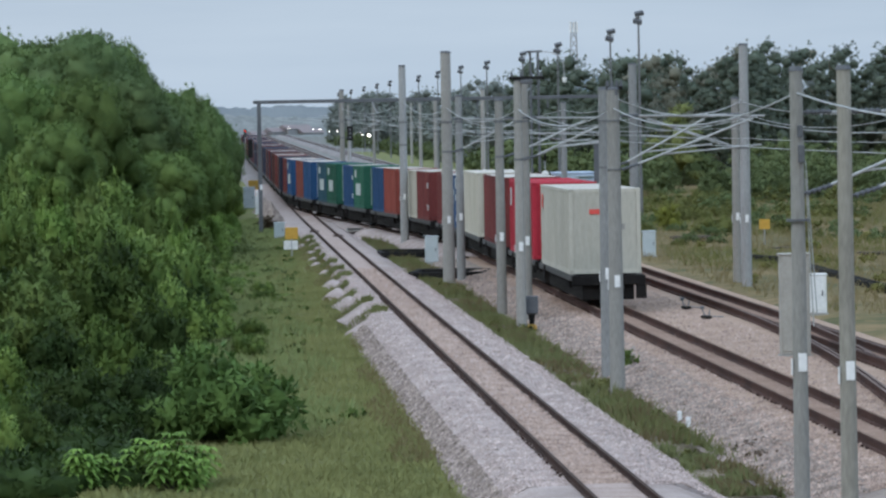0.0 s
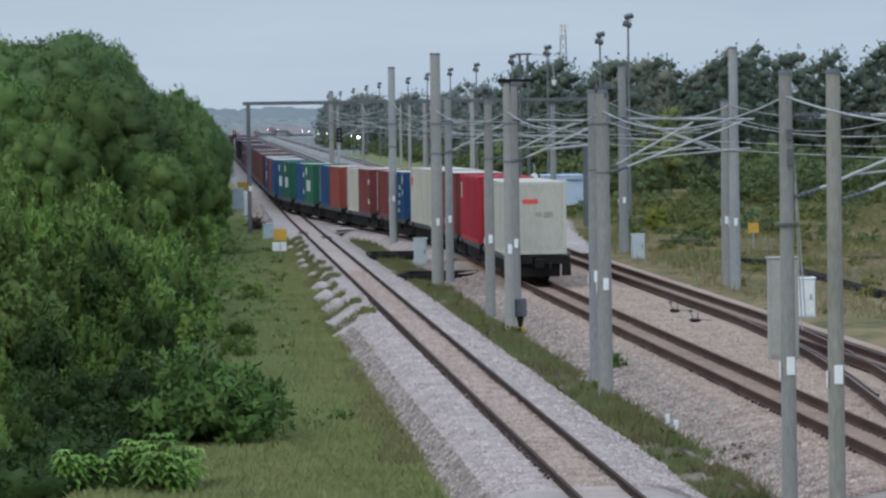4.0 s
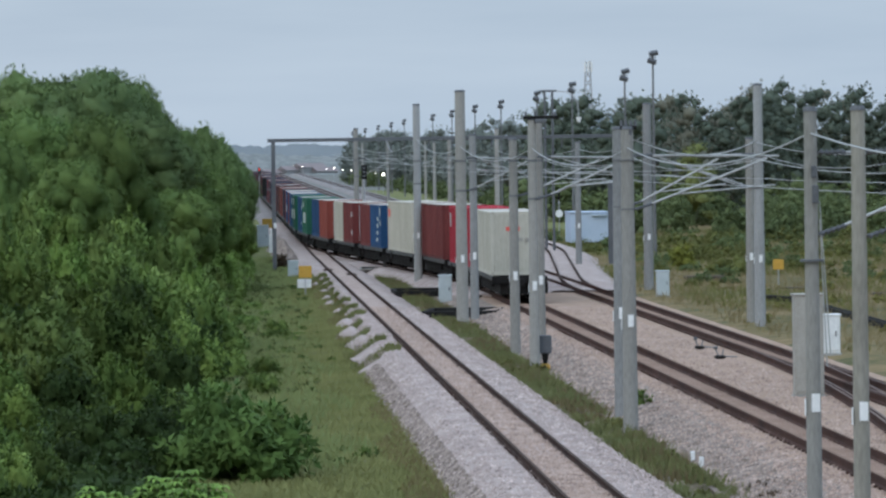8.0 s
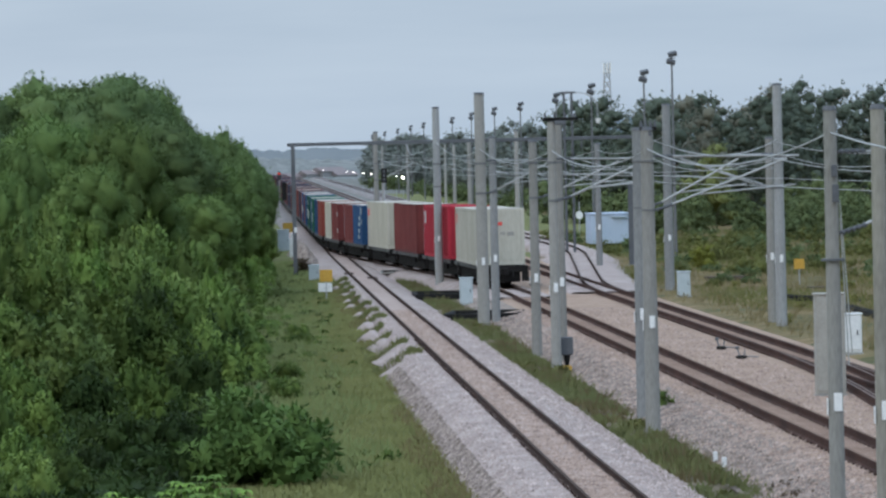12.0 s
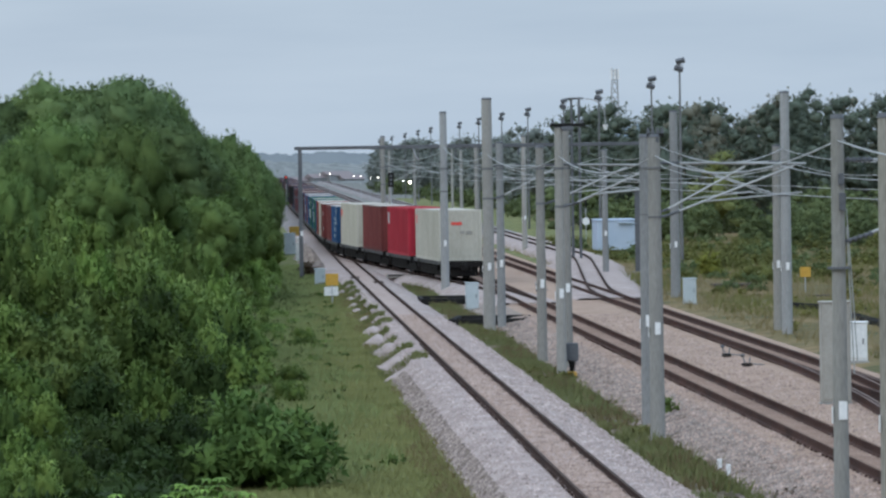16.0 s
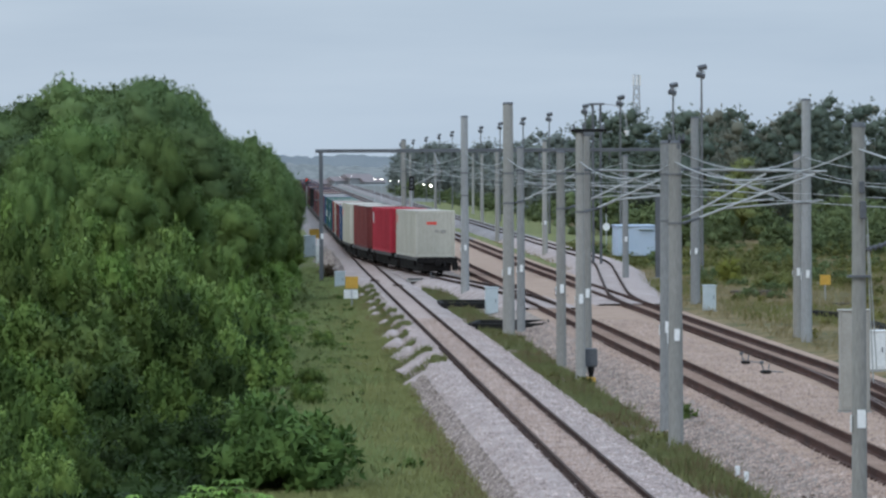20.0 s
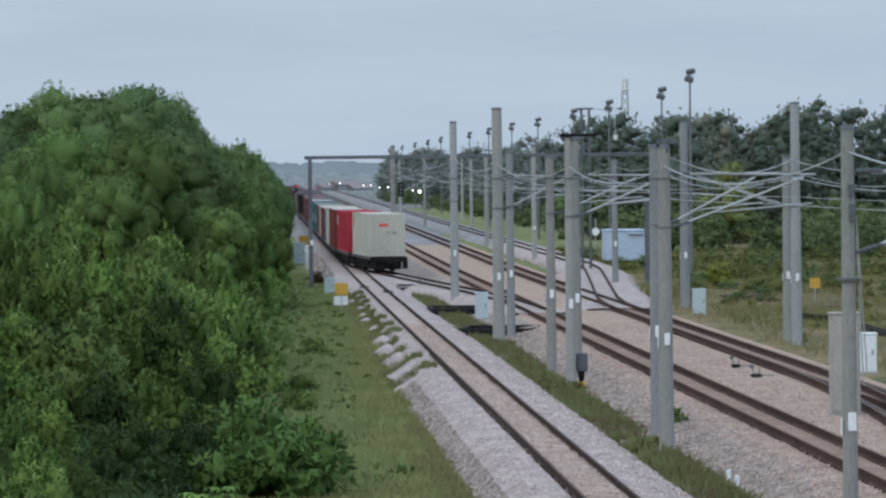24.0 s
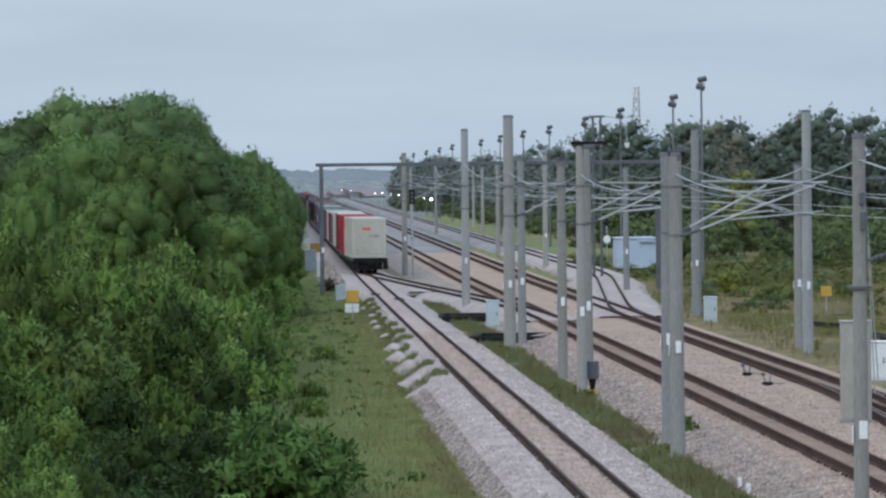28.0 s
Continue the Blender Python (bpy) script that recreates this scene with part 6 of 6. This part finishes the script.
M_PALE = leafmat("pale_olive_leaves", (0.12, 0.14, 0.05), (0.25, 0.265, 0.1))
M_YELLOWGREEN = leafmat("yellow_green_leaves", (0.16, 0.17, 0.03), (0.36, 0.36, 0.08))


def low_brush(name, x, y, w, h, seed, material, label, category, n=700, size=0.035):
    """A low tangle of leaves and twigs on the ground."""
    ob = thing(name, pose(x, y, ground_z(x, y)), label, category)
    lumps = lumpy(seed, w, h, 0.0, 9)
    vs, fs, ns = leaf_cloud(seed, lumps, n, size)
    cv, cf, cn = cores(lumps, seed, 0.6, 4, 6)
    part("foliage", mesh("foliage", np.concatenate([vs, cv]), np.concatenate([fs, np.array(cf) + len(vs)]), material, True, None, None, np.concatenate([ns, cn])), None, ob)
    for c, r in lumps[:5]:
        part("twig", rod(B(), (0, 0, -0.05), c, 0.012, 0.005, 5), M_BARK, ob)


# leafy clumps added to stand for a dark hollow in the slope
for i, (x, y) in enumerate([(11.35, 88.6), (11.15, 86.6)]):
    low_brush("dead_brush", x, y, 1.0, 0.34, 400 + i, M_DEAD, "low brown leafy clump added for a dark hollow in the stony slope", "brush")
# another clump in place of dark debris at the leg
low_brush("dead_brush", 4.08, 281.6, 1.3, 0.9, 415, M_DEAD, "dark brown leafy clump added for debris round the foot of the gantry leg", "brush", 900, 0.06)
low_brush("small_shrub", 11.5, 117.4, 0.9, 0.85, 410, M_LEAF_BIG, "small dark green shrub at the foot of a mast", "shrub")
low_brush("yellow_bush", 28.9, 267.0, 2.4, 1.5, 411, M_YELLOWGREEN, "rounded yellow-green bush in the field", "bush", 2100, 0.06)
low_brush("pale_tree", 46.1, 415.0, 5.5, 8.7, 413, M_PALE, "pale yellow-green young tree before the far woods", "tree", 6000, 0.08)
low_brush("brown_bush", 30.1, 252.0, 3.4, 1.0, 412, M_SCRUB, "low brown-green tangle of brush in the field", "bush", 2100, 0.06)
TROUGH = [(26.2, 207.0), (27.3, 203.0), (27.1, 190.9), (26.9, 181.4), (26.6, 165.0)]
q = thing("cable_trough", Matrix.Identity(4), "dark open cable trough running across the field", "cable trough")
for (xa, ya), (xb, yb) in zip(TROUGH, TROUGH[1:]):
    for s in (-0.16, 0.16):
        part("side", box(B(), (0, 0, 0.1), (0.1, math.hypot(xb - xa, yb - ya), 0.34), 0.02), M_BLACK, q).matrix_basis = pose((xa + xb) / 2 + s, (ya + yb) / 2, ground_z((xa + xb) / 2, (ya + yb) / 2), 0, 0, -math.degrees(math.atan2(xb - xa, yb - ya)))
for s, y, ln in ((-1, 256.0, 5.0), (1, 245.0, 6.0)):
    j = thing("rail_joint", pose(X1 + s * (GAUGE / 2), y, 0), "dark bolted rail joint on the near track", "rail joint", "rail joints")
    for k in (-0.055, 0.055):
        part("fishplate", box(B(), (k, 0, -0.06), (0.03, ln * 0.3, 0.09), 0.008), M_RAIL, j)
        part("bond_plate", box(B(), (k * 3.2, 0, -0.1), (0.2, ln * 0.5, 0.04), 0.01), M_RAIL, j)
p = thing("cover_plate", pose(9.23, 262.4, -0.3), "flat dark steel cover plate on the ballast", "plate")
part("plate", box(B(), (0, 0, 0.12), (1.1, 2.4, 0.06), 0.01), M_BLACK, p)
part("frame", box(B(), (0, 0, 0.04), (1.25, 2.6, 0.12), 0.01), M_CONC, p)
M_BIRD = mat("grey_feathers", (0.24, 0.24, 0.24), (0.34, 0.34, 0.34), 0.1, 0.9, 0.2, 40.0)
bird = thing("bird", Matrix.Identity(4), "small pale grey bird gliding with spread wings", "bird")
bm = B()
bmesh.ops.create_uvsphere(bm, u_segments=12, v_segments=8, radius=1.0, matrix=Matrix.Diagonal((0.085, 0.026, 0.024, 1)))
part("body", bm, M_BIRD, bird, smooth=True)
bm = B()
bmesh.ops.create_uvsphere(bm, u_segments=10, v_segments=6, radius=0.019, matrix=Matrix.Translation((-0.088, 0, 0.012)))
rod(bm, (-0.103, 0, 0.01), (-0.125, 0, 0.005), 0.008, 0.001, 6)
part("head", bm, M_BIRD, bird, smooth=True)
part("tail", box(B(), (0.11, 0, 0.004), (0.08, 0.035, 0.006), 0.002), M_BIRD, bird)
for s in (-1, 1):
    vs = [(-0.04, s * 0.015, 0.014), (0.035, s * 0.015, 0.014), (-0.04, s * 0.09, 0.03), (0.03, s * 0.09, 0.028), (0.025, s * 0.19, 0.018), (0.045, s * 0.17, 0.02)]
    vs += [(a, b, c - 0.006) for a, b, c in vs]
    fs = [(0, 1, 3, 2), (2, 3, 5, 4), (6, 8, 9, 7), (8, 10, 11, 9), (0, 2, 8, 6), (2, 4, 10, 8), (1, 7, 9, 3), (3, 9, 11, 5), (4, 5, 11, 10), (0, 6, 7, 1)]
    part("wing", mesh("wing", vs, fs, M_BIRD), None, bird)


def motions():
    """The whole train rolls away from the bridge and over the crossover."""
    for ob, w, z, along in RIDERS:
        walk(ob, [(t, wagon_pose(w, t, z, along)) for t in range(0, 29)])
    # a bird crosses high before the bridge, from the field towards the trees
    walk(bird, [(t, pose(1.66 - 10.4 * (t - 27.0), 40.0, 7.93 - 1.05 * (t - 27.0), 0, -7, 12)) for t in range(0, 29)])
    # the wheels of the two rearmost wagons turn as they roll
    for v in (WAGON_LAST, WAGON_PLAIN):
        for b in v.children:
            for ws in b.children:
                if ws.name.startswith("wheelset"):
                    k = ws.matrix_basis.translation.copy()
                    walk(ws, [(i / 10, pose(k.x, k.y, k.z, math.degrees(-(run(i / 10) - S_START) / 0.44) % 360)) for i in range(281)])


motions()
